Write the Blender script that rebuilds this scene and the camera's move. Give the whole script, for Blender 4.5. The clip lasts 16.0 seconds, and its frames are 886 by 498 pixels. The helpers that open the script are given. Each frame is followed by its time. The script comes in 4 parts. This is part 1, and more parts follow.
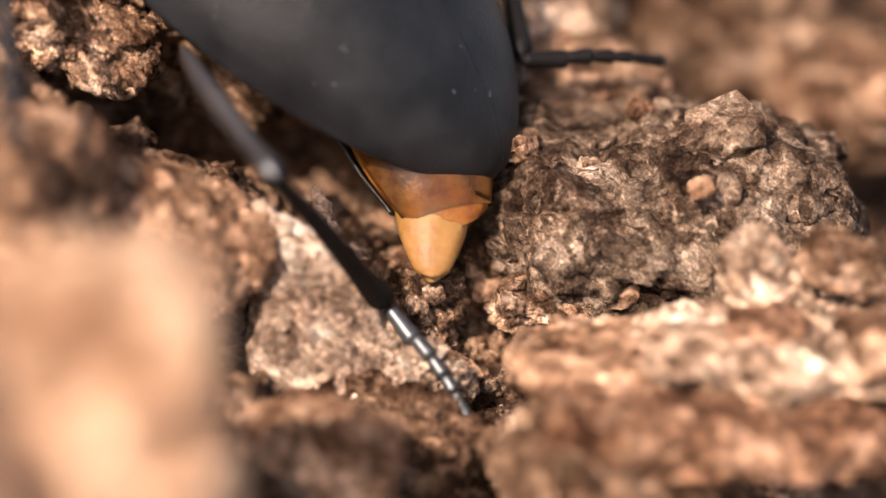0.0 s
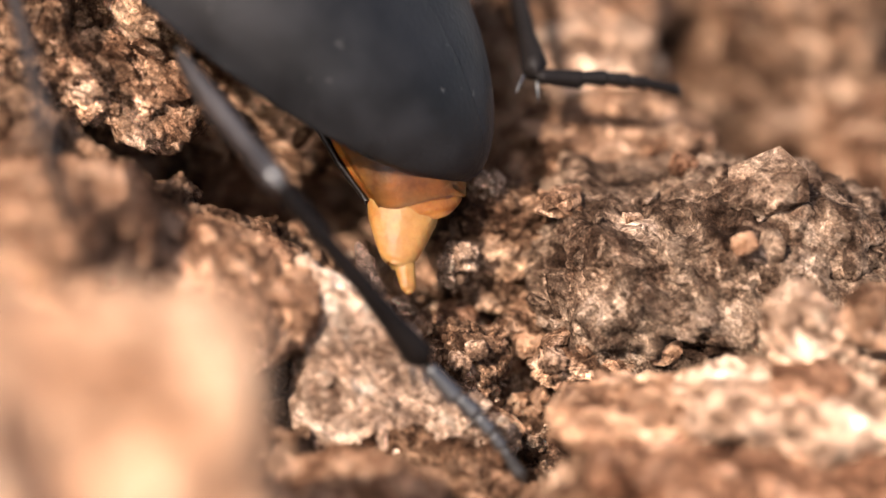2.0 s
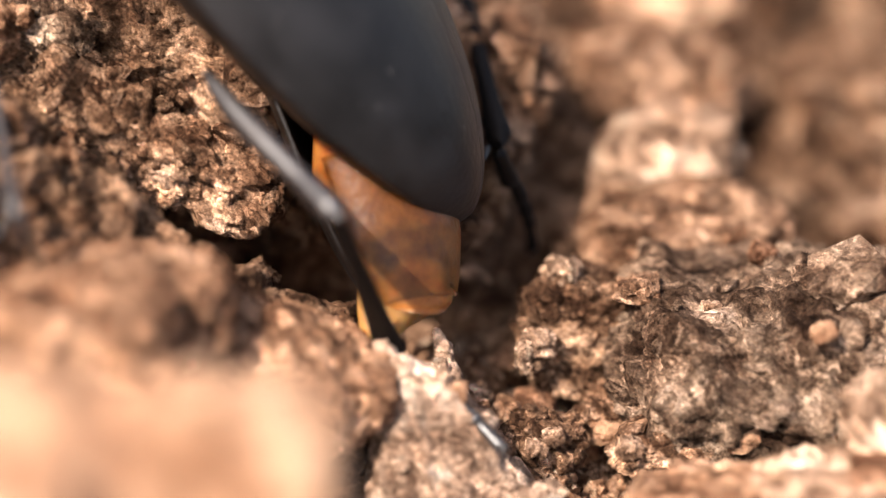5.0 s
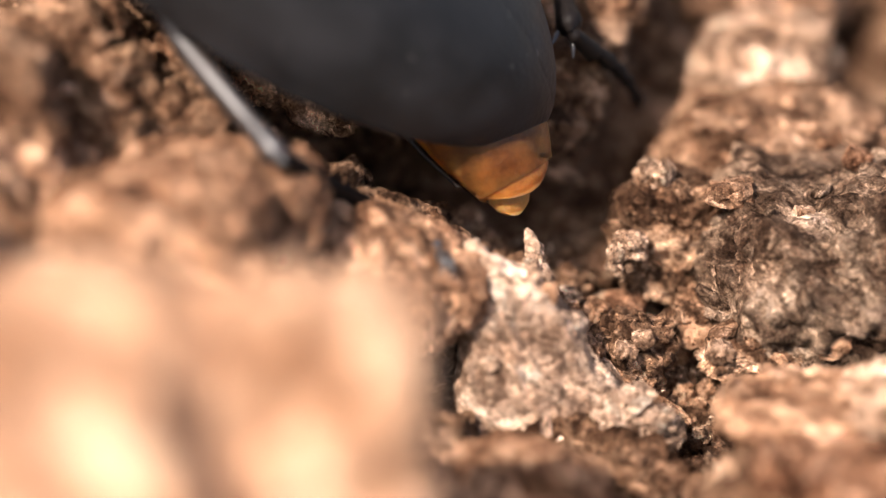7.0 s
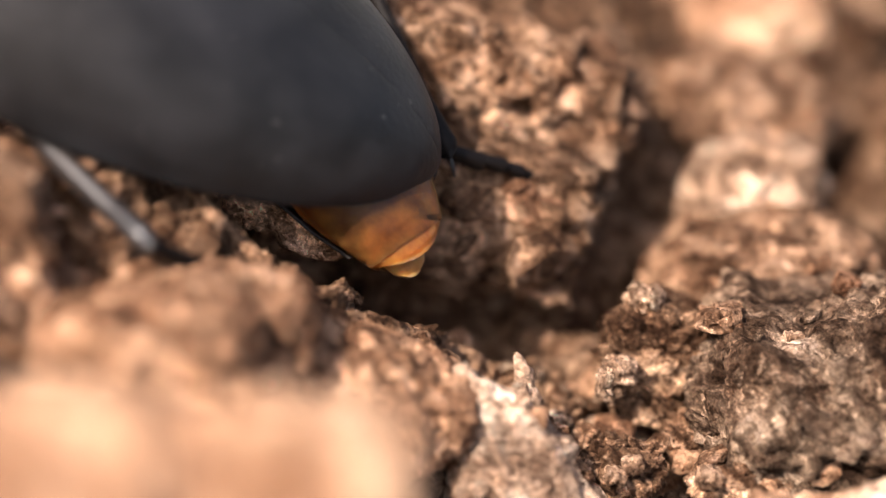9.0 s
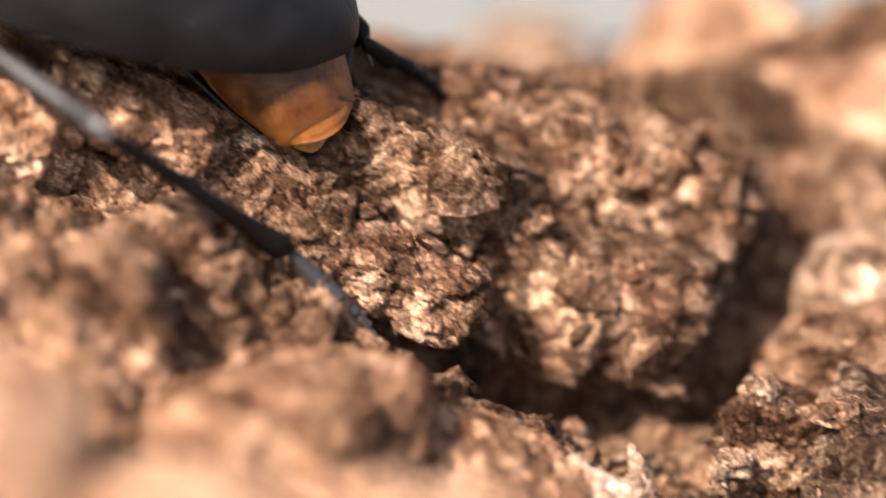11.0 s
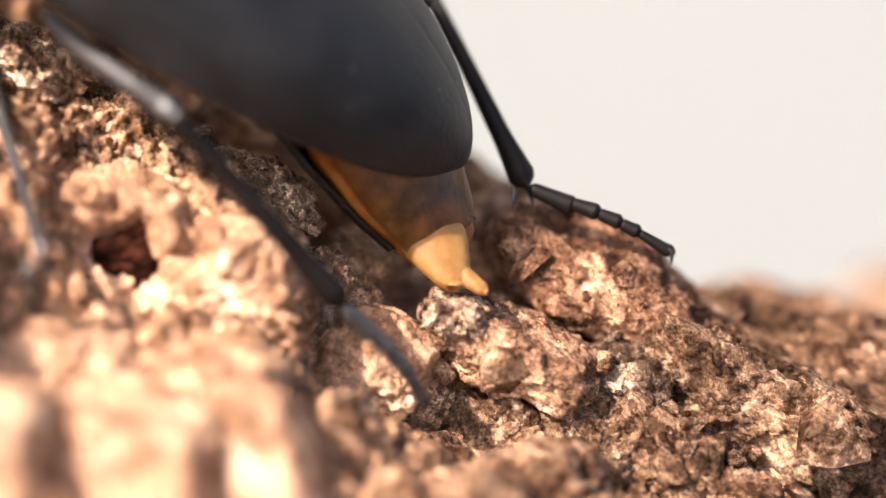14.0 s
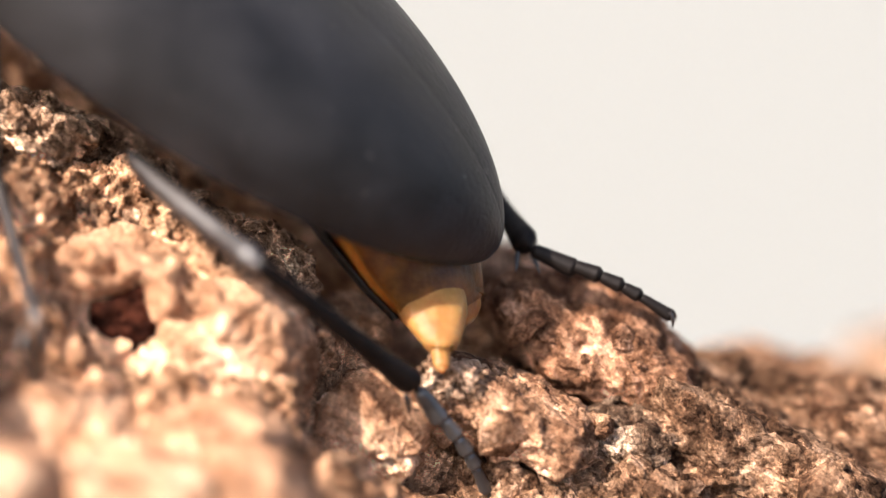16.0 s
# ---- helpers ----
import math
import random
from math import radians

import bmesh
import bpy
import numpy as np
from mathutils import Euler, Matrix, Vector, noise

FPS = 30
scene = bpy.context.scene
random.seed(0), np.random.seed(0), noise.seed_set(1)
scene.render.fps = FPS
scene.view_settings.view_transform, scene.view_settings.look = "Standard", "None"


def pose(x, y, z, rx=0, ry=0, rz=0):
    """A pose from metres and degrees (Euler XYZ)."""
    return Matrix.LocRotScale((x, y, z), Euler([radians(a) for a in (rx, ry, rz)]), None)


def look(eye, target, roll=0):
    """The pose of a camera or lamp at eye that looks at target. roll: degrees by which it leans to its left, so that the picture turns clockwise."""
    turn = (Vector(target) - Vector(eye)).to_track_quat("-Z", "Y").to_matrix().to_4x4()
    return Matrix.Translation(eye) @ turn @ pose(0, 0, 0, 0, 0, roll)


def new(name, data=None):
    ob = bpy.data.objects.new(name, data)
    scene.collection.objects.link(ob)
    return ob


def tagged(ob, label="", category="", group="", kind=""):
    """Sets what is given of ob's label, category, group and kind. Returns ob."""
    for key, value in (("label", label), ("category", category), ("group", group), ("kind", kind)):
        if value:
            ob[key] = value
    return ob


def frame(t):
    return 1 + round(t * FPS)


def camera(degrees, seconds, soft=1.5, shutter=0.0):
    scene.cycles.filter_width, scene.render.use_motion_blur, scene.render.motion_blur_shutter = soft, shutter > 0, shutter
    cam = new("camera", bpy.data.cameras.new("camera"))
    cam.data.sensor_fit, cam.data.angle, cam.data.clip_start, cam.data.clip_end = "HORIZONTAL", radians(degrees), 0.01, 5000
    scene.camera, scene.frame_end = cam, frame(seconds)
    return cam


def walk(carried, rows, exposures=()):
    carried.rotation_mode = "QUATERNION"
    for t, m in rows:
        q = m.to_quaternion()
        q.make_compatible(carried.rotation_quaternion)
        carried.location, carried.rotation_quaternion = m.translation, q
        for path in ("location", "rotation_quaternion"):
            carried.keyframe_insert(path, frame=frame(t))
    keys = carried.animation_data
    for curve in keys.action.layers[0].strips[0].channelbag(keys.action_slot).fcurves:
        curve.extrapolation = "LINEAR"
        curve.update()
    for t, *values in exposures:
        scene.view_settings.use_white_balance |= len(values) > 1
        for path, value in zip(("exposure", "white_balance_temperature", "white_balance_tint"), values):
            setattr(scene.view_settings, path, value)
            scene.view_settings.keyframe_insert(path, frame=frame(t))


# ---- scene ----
# Close view of a black beetle laying eggs on crumbling bark. Lengths below are in millimetres.
MM = 0.001
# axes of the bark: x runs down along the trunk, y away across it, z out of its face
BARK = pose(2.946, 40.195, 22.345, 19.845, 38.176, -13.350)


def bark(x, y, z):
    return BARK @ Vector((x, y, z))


def metres(m):
    """A pose in millimetres as one in metres."""
    r = m.copy()
    r.translation = m.translation * MM
    return r


# ---- camera ----
EYE = (0.0, 0.0, 40.0)
PATH = [
    (0.0, -8.07, -23.99, -0.34), (0.5, -7.62, -23.51, -0.22), (1.0, -7.42, -23.27, -0.20),
    (1.5, -7.20, -23.07, -0.14), (2.0, -7.00, -22.73, -0.08), (2.5, -6.74, -22.15, 0.06),
    (3.0, -6.47, -21.66, 0.14), (3.5, -6.25, -21.33, 0.12), (4.0, -5.93, -20.89, 0.23),
    (6.3, -3.46, -20.74, 0.03), (6.5, -3.17, -21.97, 0.02), (7.0, -2.82, -23.04, 0.11),
    (7.5, -2.80, -21.27, 0.16), (8.0, -2.94, -20.48, 0.01), (8.2, -3.04, -20.14, -0.10),
    (10.3, -2.70, -20.36, -0.63), (10.5, -2.24, -19.84, -0.49), (11.0, -0.27, -18.20, -0.10),
    (11.5, 2.73, -16.13, 1.00), (12.0, 6.77, -13.01, -0.38), (12.5, 8.87, -10.85, 0.07),
    (13.0, 8.39, -11.76, 0.14), (13.5, 8.52, -12.13, 0.21), (14.0, 8.47, -12.67, 0.18),
    (14.5, 8.51, -12.30, 0.29), (15.0, 8.43, -11.69, 0.21), (15.5, 8.44, -11.26, 0.21),
    (16.0, 8.42, -11.23, 0.25),
]
cam = camera(20.0, 16.0, soft=1.3, shutter=0.4)
cam.data.dof.use_dof = True
cam.data.dof.focus_distance = 0.0447
cam.data.dof.aperture_fstop = 35.0
walk(cam, [(t, metres(pose(*EYE, 90 + pitch, 0, yaw) @ pose(0, 0, 0, 0, 0, -roll))) for t, yaw, pitch, roll in PATH],
     [(0.0, 0.30), (3.0, 0.56), (10.7, 0.42), (12.0, 0.88), (16.0, 0.88)])

# ---- light ----
SUN_TO = Vector((-0.46, -0.56, 0.69)).normalized()
sun = new("sun", bpy.data.lights.new("sun", "SUN"))
sun.data.energy, sun.data.angle, sun.data.color = 5.8, radians(0.6), (1.0, 0.885, 0.80)
sun.matrix_basis = look(SUN_TO, (0, 0, 0))
world = bpy.data.worlds.new("sky")
scene.world = world
world.use_nodes = True
sky = world.node_tree.nodes.new("ShaderNodeTexSky")
sky.sky_type, sky.sun_disc = "NISHITA", False
sky.air_density, sky.dust_density, sky.ozone_density = 0.7, 3.0, 0.3
sky.sun_elevation = math.asin(SUN_TO.z)
sky.sun_rotation = math.atan2(SUN_TO.x, SUN_TO.y)
world.node_tree.links.new(sky.outputs[0], world.node_tree.nodes["Background"].inputs[0])
world.node_tree.nodes["Background"].inputs[1].default_value = 0.21


# ---- materials ----
def material(name, rough=0.6, spec=0.5):
    m = bpy.data.materials.new(name)
    m.use_nodes = True
    b = m.node_tree.nodes["Principled BSDF"]
    b.inputs["Roughness"].default_value = rough
    b.inputs["Specular IOR Level"].default_value = spec
    return m, m.node_tree.nodes, m.node_tree.links, b


def noise_node(nodes, links, coord, scale, detail=6, rough=0.6, distort=0.0):
    n = nodes.new("ShaderNodeTexNoise")
    n.inputs["Scale"].default_value, n.inputs["Detail"].default_value = scale, detail
    n.inputs["Roughness"].default_value, n.inputs["Distortion"].default_value = rough, distort
    links.new(coord, n.inputs["Vector"])
    return n


def ramp(nodes, links, fac, stops):
    r = nodes.new("ShaderNodeValToRGB")
    while len(r.color_ramp.elements) < len(stops):
        r.color_ramp.elements.new(0.5)
    for e, (p, c) in zip(r.color_ramp.elements, stops):
        e.position, e.color = p, (*c, 1)
    links.new(fac, r.inputs[0])
    return r


def mix(nodes, links, fac, a, b, mode="MIX"):
    n = nodes.new("ShaderNodeMix")
    n.data_type, n.blend_type = "RGBA", mode
    if isinstance(fac, float):
        n.inputs[0].default_value = fac
    else:
        links.new(fac, n.inputs[0])
    for sock, v in ((n.inputs[6], a), (n.inputs[7], b)):
        if isinstance(v, tuple):
            sock.default_value = (*v, 1)
        else:
            links.new(v, sock)
    return n.outputs[2]


def bump(nodes, links, height, strength, distance, normal=None):
    n = nodes.new("ShaderNodeBump")
    n.inputs["Strength"].default_value, n.inputs["Distance"].default_value = strength, distance
    links.new(height, n.inputs["Height"])
    if normal:
        links.new(normal, n.inputs["Normal"])
    return n.outputs[0]


def rough_earth(name, pale, mid, dark, grey=0.35, clay=None, grit=0.95):
    """Crumbly weathered bark: tan crumbs, brown pores, grey lichen dust. Scales are per metre."""
    m, nodes, links, b = material(name, 0.95, 0.06)
    co = nodes.new("ShaderNodeTexCoord").outputs["Object"]
    # the grain of the bark runs along the trunk, and wanders
    along = nodes.new("ShaderNodeMapping")
    along.vector_type = "TEXTURE"
    along.inputs["Rotation"].default_value = (0, radians(28), radians(-12))
    along.inputs["Scale"].default_value = (1.6, 1, 1)
    links.new(co, along.inputs["Vector"])
    drift = noise_node(nodes, links, co, 2600, 3, 0.6)
    away = nodes.new("ShaderNodeVectorMath")
    away.operation, away.inputs[1].default_value = "MULTIPLY_ADD", (0.00045, 0.00045, 0.00045)
    links.new(drift.outputs["Color"], away.inputs[0])
    links.new(along.outputs[0], away.inputs[2])
    big = noise_node(nodes, links, co, 240, 4, 0.55, 0.4)
    med = noise_node(nodes, links, away.outputs[0], 1300, 7, 0.7, 0.0)
    fine = noise_node(nodes, links, away.outputs[0], 4200, 5, 0.7)
    dust = noise_node(nodes, links, co, 15000, 4, 0.8)
    # torn fibres along the grain
    strand = nodes.new("ShaderNodeMapping")
    strand.vector_type = "TEXTURE"
    strand.inputs["Rotation"].default_value = (0, radians(28), radians(-12))
    strand.inputs["Scale"].default_value = (7, 1, 1)
    links.new(away.outputs[0], strand.inputs["Vector"])
    fibre = noise_node(nodes, links, strand.outputs[0], 7000, 4, 0.65)
    cells = []
    for scale in (2700, 6200):
        v = nodes.new("ShaderNodeTexVoronoi")
        v.inputs["Scale"].default_value = scale
        links.new(away.outputs[0], v.inputs["Vector"])
        tone = nodes.new("ShaderNodeSeparateColor")
        links.new(v.outputs["Color"], tone.inputs[0])
        cells.append((v, tone))
    bright = tuple(min(0.9, 1.15 * v + 0.25 * max(pale)) for v in pale)
    c1 = ramp(nodes, links, med.outputs[0], [(0.33, dark), (0.45, mid), (0.56, pale), (0.70, bright)])
    c2 = ramp(nodes, links, big.outputs[0], [(0.34, (0.45, 0.38, 0.34)), (0.45, (0.80, 0.73, 0.68)), (0.55, (1.08, 1.04, 1.0)), (0.66, (1.4, 1.3, 1.2))])
    c = mix(nodes, links, 1.0, c1.outputs[0], c2.outputs[0], "MULTIPLY")
    patch = noise_node(nodes, links, away.outputs[0], 620, 5, 0.65)
    c4 = ramp(nodes, links, patch.outputs[0], [(0.36, (0.50, 0.50, 0.51)), (0.46, (0.88, 0.90, 0.92)), (0.54, (1.05, 1.07, 1.10)), (0.64, (1.45, 1.50, 1.55))])
    c = mix(nodes, links, min(1.0, 1.2 * grit), c, c4.outputs[0], "MULTIPLY")
    g = ramp(nodes, links, noise_node(nodes, links, co, 420, 5, 0.7, 1.0).outputs[0], [(0.52, (0, 0, 0)), (0.66, (grey, grey, grey))])
    c = mix(nodes, links, g.outputs[0], c, (0.21, 0.17, 0.135))
    if clay:
        # towards one end of the trunk the crust is pale clay; the seam wanders
        sep = nodes.new("ShaderNodeSeparateXYZ")
        links.new(co, sep.inputs[0])
        add = nodes.new("ShaderNodeMath")
        add.operation, add.inputs[1].default_value = "MULTIPLY_ADD", 0.009
        links.new(big.outputs[0], add.inputs[0])
        links.new(sep.outputs[0], add.inputs[2])
        span = nodes.new("ShaderNodeMapRange")
        span.inputs["From Min"].default_value, span.inputs["From Max"].default_value = clay[0] + 0.0045, clay[1] + 0.0045
        links.new(add.outputs[0], span.inputs["Value"])
        c3 = ramp(nodes, links, med.outputs[0], [(0.28, (0.14, 0.068, 0.038)), (0.42, (0.49, 0.268, 0.153)), (0.58, (0.73, 0.45, 0.28)), (0.75, (0.86, 0.57, 0.38))])
        c = mix(nodes, links, span.outputs[0], c, c3.outputs[0])
    f = ramp(nodes, links, fine.outputs[0], [(0.32, (0.34, 0.28, 0.25)), (0.46, (0.85, 0.83, 0.81)), (0.56, (1.05, 1.05, 1.05)), (0.68, (1.6, 1.58, 1.55))])
    c = mix(nodes, links, grit, c, f.outputs[0], "MULTIPLY")
    for (v, tone), low, high in zip(cells, (0.55, 0.48), (1.45, 1.75)):
        t = ramp(nodes, links, tone.outputs[0], [(0.0, (low, low * 0.93, low * 0.88)), (0.45, (0.95, 0.95, 0.95)), (0.8, (1.1, 1.09, 1.08)), (1.0, (high, high, high))])
        c = mix(nodes, links, grit, c, t.outputs[0], "MULTIPLY")
    fb = ramp(nodes, links, fibre.outputs[0], [(0.34, (0.52, 0.47, 0.44)), (0.47, (0.95, 0.95, 0.95)), (0.56, (1.05, 1.05, 1.05)), (0.68, (1.55, 1.53, 1.5))])
    c = mix(nodes, links, grit, c, fb.outputs[0], "MULTIPLY")
    du = ramp(nodes, links, dust.outputs[0], [(0.34, (0.34, 0.30, 0.28)), (0.46, (0.92, 0.92, 0.92)), (0.55, (1.08, 1.08, 1.08)), (0.66, (2.1, 2.08, 2.05))])
    c = mix(nodes, links, grit, c, du.outputs[0], "MULTIPLY")
    links.new(c, b.inputs["Base Color"])
    n = bump(nodes, links, dust.outputs[0], 0.9, 0.00008)
    n = bump(nodes, links, fine.outputs[0], 0.8, 0.00014, n)
    n = bump(nodes, links, fibre.outputs[0], 0.7, 0.00008, n)
    for (v, tone), depth in zip(cells, (0.00009, 0.00007)):
        turned = nodes.new("ShaderNodeMath")
        turned.operation, turned.inputs[0].default_value = "SUBTRACT", 1.0
        links.new(v.outputs["Distance"], turned.inputs[1])
        n = bump(nodes, links, turned.outputs[0], 0.8, depth, n)
    links.new(n, b.inputs["Normal"])
    return m


BARK_MAT = rough_earth("bark", (0.37, 0.234, 0.150), (0.175, 0.100, 0.060), (0.05, 0.023, 0.013), 0.2, (-0.0035, -0.0075))
CLOD_MAT = rough_earth("clod", (0.48, 0.304, 0.197), (0.25, 0.140, 0.084), (0.085, 0.04, 0.022), 0.12)
STONE_MAT = rough_earth("grey_crust", (0.35, 0.252, 0.180), (0.145, 0.094, 0.064), (0.06, 0.032, 0.020), 0.12)
ORANGE_CRUST = rough_earth("reddish_crust", (0.47, 0.268, 0.168), (0.24, 0.122, 0.070), (0.075, 0.034, 0.02), 0.08, None, 0.75)
PALE_CRUST = rough_earth("pale_crust", (0.80, 0.58, 0.425), (0.52, 0.345, 0.235), (0.15, 0.088, 0.058), 0.06)
PINK_CRUST = rough_earth("pinkish_crust", (0.88, 0.66, 0.50), (0.64, 0.44, 0.315), (0.22, 0.135, 0.09), 0.05, None, 0.75)
# dark red crumbs, coloured darker still to carry the shade of a deep pit
SHADED_PIT_CRUST = rough_earth("shaded_red_crust", (0.12, 0.040, 0.024), (0.055, 0.018, 0.011), (0.014, 0.006, 0.004), 0.05)
SLAB_CRUST = rough_earth("tan_crust", (0.64, 0.40, 0.255), (0.40, 0.225, 0.135), (0.11, 0.05, 0.03), 0.08, None, 0.7)
BLOB_MAT = rough_earth("clay", (0.79, 0.505, 0.33), (0.65, 0.38, 0.232), (0.35, 0.17, 0.095), 0.04, None, 0.4)


def chitin(name, colour, rough, tint, amount, gloss=0.4, mottle=800):
    m, nodes, links, b = material(name, rough, gloss)
    co = nodes.new("ShaderNodeTexCoord").outputs["Object"]
    n1 = noise_node(nodes, links, co, mottle, 5, 0.65)
    n2 = noise_node(nodes, links, co, 9000, 3, 0.5)
    c = ramp(nodes, links, n1.outputs[0], [(0.35, colour), (0.7, tint)])
    links.new(c.outputs[0], b.inputs["Base Color"])
    r = nodes.new("ShaderNodeMapRange")
    r.inputs["From Min"].default_value, r.inputs["From Max"].default_value = 0.3, 0.7
    r.inputs["To Min"].default_value, r.inputs["To Max"].default_value = rough - 0.06, rough + 0.08
    links.new(n1.outputs[0], r.inputs["Value"])
    links.new(r.outputs[0], b.inputs["Roughness"])
    links.new(bump(nodes, links, n2.outputs[0], amount, 0.00003), b.inputs["Normal"])
    return m, b


ELYTRA_MAT, skin = chitin("black_wing_case", (0.005, 0.0052, 0.006), 0.52, (0.014, 0.0143, 0.016), 0.5, 0.33)
tree = ELYTRA_MAT.node_tree
co = tree.nodes.new("ShaderNodeTexCoord").outputs["Object"]
# sparse pale dust on the wing cases
specks = noise_node(tree.nodes, tree.links, co, 5200, 2, 0.5)
drift = noise_node(tree.nodes, tree.links, co, 420, 3, 0.6)
mask = ramp(tree.nodes, tree.links, specks.outputs[0], [(0.70, (0, 0, 0)), (0.76, (1, 1, 1))])
film_mask = ramp(tree.nodes, tree.links, drift.outputs[0], [(0.45, (0, 0, 0)), (0.72, (0.35, 0.35, 0.35))])
under = skin.inputs["Base Color"].links[0].from_socket
hazy = mix(tree.nodes, tree.links, film_mask.outputs[0], under, (0.030, 0.030, 0.034))
tree.links.new(mix(tree.nodes, tree.links, mask.outputs[0], hazy, (0.055, 0.052, 0.050)), skin.inputs["Base Color"])
skin.inputs["Specular Tint"].default_value = (1.0, 0.90, 0.82, 1)
skin.inputs["Sheen Weight"].default_value, skin.inputs["Sheen Roughness"].default_value = 0.02, 0.5
SHANK_MAT, _ = chitin("dull_black_leg", (0.006, 0.0045, 0.004), 0.55, (0.010, 0.007, 0.006), 0.4, 0.14)
TOE_MAT, _ = chitin("glossy_black_toe", (0.024, 0.022, 0.022), 0.36, (0.05, 0.045, 0.043), 0.1, 1.0)
LEG_MAT, _ = chitin("black_leg", (0.012, 0.009, 0.008), 0.42, (0.026, 0.018, 0.015), 0.15, 1.0)
BELLY_MAT, _ = chitin("dark_brown_belly", (0.006, 0.004, 0.003), 0.42, (0.013, 0.008, 0.006), 0.2)


def flesh(name, colour, tint, rough):
    m, b = chitin(name, colour, rough, tint, 0.6, 0.33, 1700)
    b.inputs["Subsurface Weight"].default_value = 0.6
    b.inputs["Subsurface Radius"].default_value = (0.0006, 0.00025, 0.0001)
    b.inputs["Subsurface Scale"].default_value = 1.0
    return m


AMBER_MAT = flesh("amber_skin", (0.18, 0.052, 0.010), (0.42, 0.160, 0.034), 0.38)
DARK_AMBER = flesh("dark_amber_skin", (0.08, 0.023, 0.005), (0.22, 0.072, 0.014), 0.40)
YELLOW_MAT = flesh("yellow_skin", (0.25, 0.110, 0.024), (0.40, 0.205, 0.065), 0.5)

m, nodes, links, b = material("cream_wall", 0.9, 0.2)
co = nodes.new("ShaderNodeTexCoord").outputs["Object"]
c = ramp(nodes, links, noise_node(nodes, links, co, 5, 5, 0.5).outputs[0], [(0.3, (0.246, 0.254, 0.245)), (0.7, (0.256, 0.265, 0.257))])
links.new(c.outputs[0], b.inputs["Base Color"])
WALL_MAT = m


# ---- relief ----
def lattice(ix, iy, iz, seed):
    h = (ix * 374761393 + iy * 668265263 + iz * 2147483647 + seed * 1274126177) & 0xFFFFFFFF
    h = ((h ^ (h >> 13)) * 1274126177) & 0xFFFFFFFF
    return ((h ^ (h >> 16)) & 0xFFFFFF) / float(0xFFFFFF)


def value_noise(p, scale, seed):
    """Smooth noise from 0 to 1 at the rows of p."""
    q = p * scale
    i = np.floor(q).astype(np.int64)
    f = q - i
    f = f * f * (3 - 2 * f)
    total = 0
    for dx in (0, 1):
        for dy in (0, 1):
            for dz in (0, 1):
                w = (f[:, 0] if dx else 1 - f[:, 0]) * (f[:, 1] if dy else 1 - f[:, 1]) * (f[:, 2] if dz else 1 - f[:, 2])
                total = total + w * lattice(i[:, 0] + dx, i[:, 1] + dy, i[:, 2] + dz, seed)
    return total


def fractal(p, scale, octaves, seed, gain=0.55):
    total, a, s = 0, 1.0, 0.0
    for k in range(octaves):
        total = total + a * value_noise(p, scale * 2.03 ** k, seed + 7 * k)
        s += a
        a *= gain
    return total / s


def ridged(p, scale, octaves, seed, gain=0.55):
    total, a, s = 0, 1.0, 0.0
    for k in range(octaves):
        total = total + a * (1 - np.abs(2 * value_noise(p, scale * 2.03 ** k, seed + 7 * k) - 1))
        s += a
        a *= gain
    return total / s


def crumbs(p, scale, seed):
    """Distance to the nearest of scattered seeds, about 0 to 1: rounded grains with sunk joints."""
    q = p * scale
    i = np.floor(q).astype(np.int64)
    best = np.full(len(p), 9.0)
    for dx in (-1, 0, 1):
        for dy in (-1, 0, 1):
            for dz in (-1, 0, 1):
                j = i + (dx, dy, dz)
                c = np.stack([j[:, k] + lattice(j[:, 0], j[:, 1], j[:, 2], seed + 31 * k) for k in range(3)], 1)
                best = np.minimum(best, ((q - c) ** 2).sum(1))
    return np.sqrt(best)


def chips(p, scale, seed):
    """A random level from 0 to 1 for each cell round scattered seeds: broken flakes with steps between."""
    q = p * scale
    i = np.floor(q).astype(np.int64)
    best, level = np.full(len(p), 9.0), np.zeros(len(p))
    for dx in (-1, 0, 1):
        for dy in (-1, 0, 1):
            for dz in (-1, 0, 1):
                j = i + (dx, dy, dz)
                c = np.stack([j[:, k] + lattice(j[:, 0], j[:, 1], j[:, 2], seed + 31 * k) for k in range(3)], 1)
                d = ((q - c) ** 2).sum(1)
                new_best = d < best
                level = np.where(new_best, lattice(j[:, 0], j[:, 1], j[:, 2], seed + 200), level)
                best = np.minimum(best, d)
    return level


def warped(p, scale, amount, seed):
    return p + amount * np.stack([fractal(p, scale, 3, seed + 11 * k) - 0.5 for k in range(3)], 1)


def crumbly(p, seed):
    """Relief of broken bark in millimetres: plates with steps, rounded crumbs on them, and pores between."""
    w = warped(p, 1.6, 0.7, seed + 90)
    plates = 0.42 * (chips(w, 0.8, seed) - 0.5) + 0.20 * (chips(w, 2.1, seed + 5) - 0.5)
    grain = 0.06 * (0.55 - crumbs(w, 2.9, seed + 6)) + 0.05 * (0.55 - crumbs(w, 6.8, seed + 7)) + 0.12 * (chips(p, 5.3, seed + 12) - 0.5)
    pores = np.clip((fractal(w, 1.5, 3, seed + 8) - 0.58) / 0.06, 0, 1)
    return plates + grain + 0.42 * (fractal(p, 4.4, 5, seed + 19, 0.8) - 0.5) - 0.24 * pores


def mesh_from(name, verts, faces, mat, smooth=True):
    me = bpy.data.meshes.new(name)
    me.from_pydata(verts, [], faces)
    me.materials.append(mat)
    me.polygons.foreach_set("use_smooth", [smooth] * len(me.polygons))
    me.update()
    return me


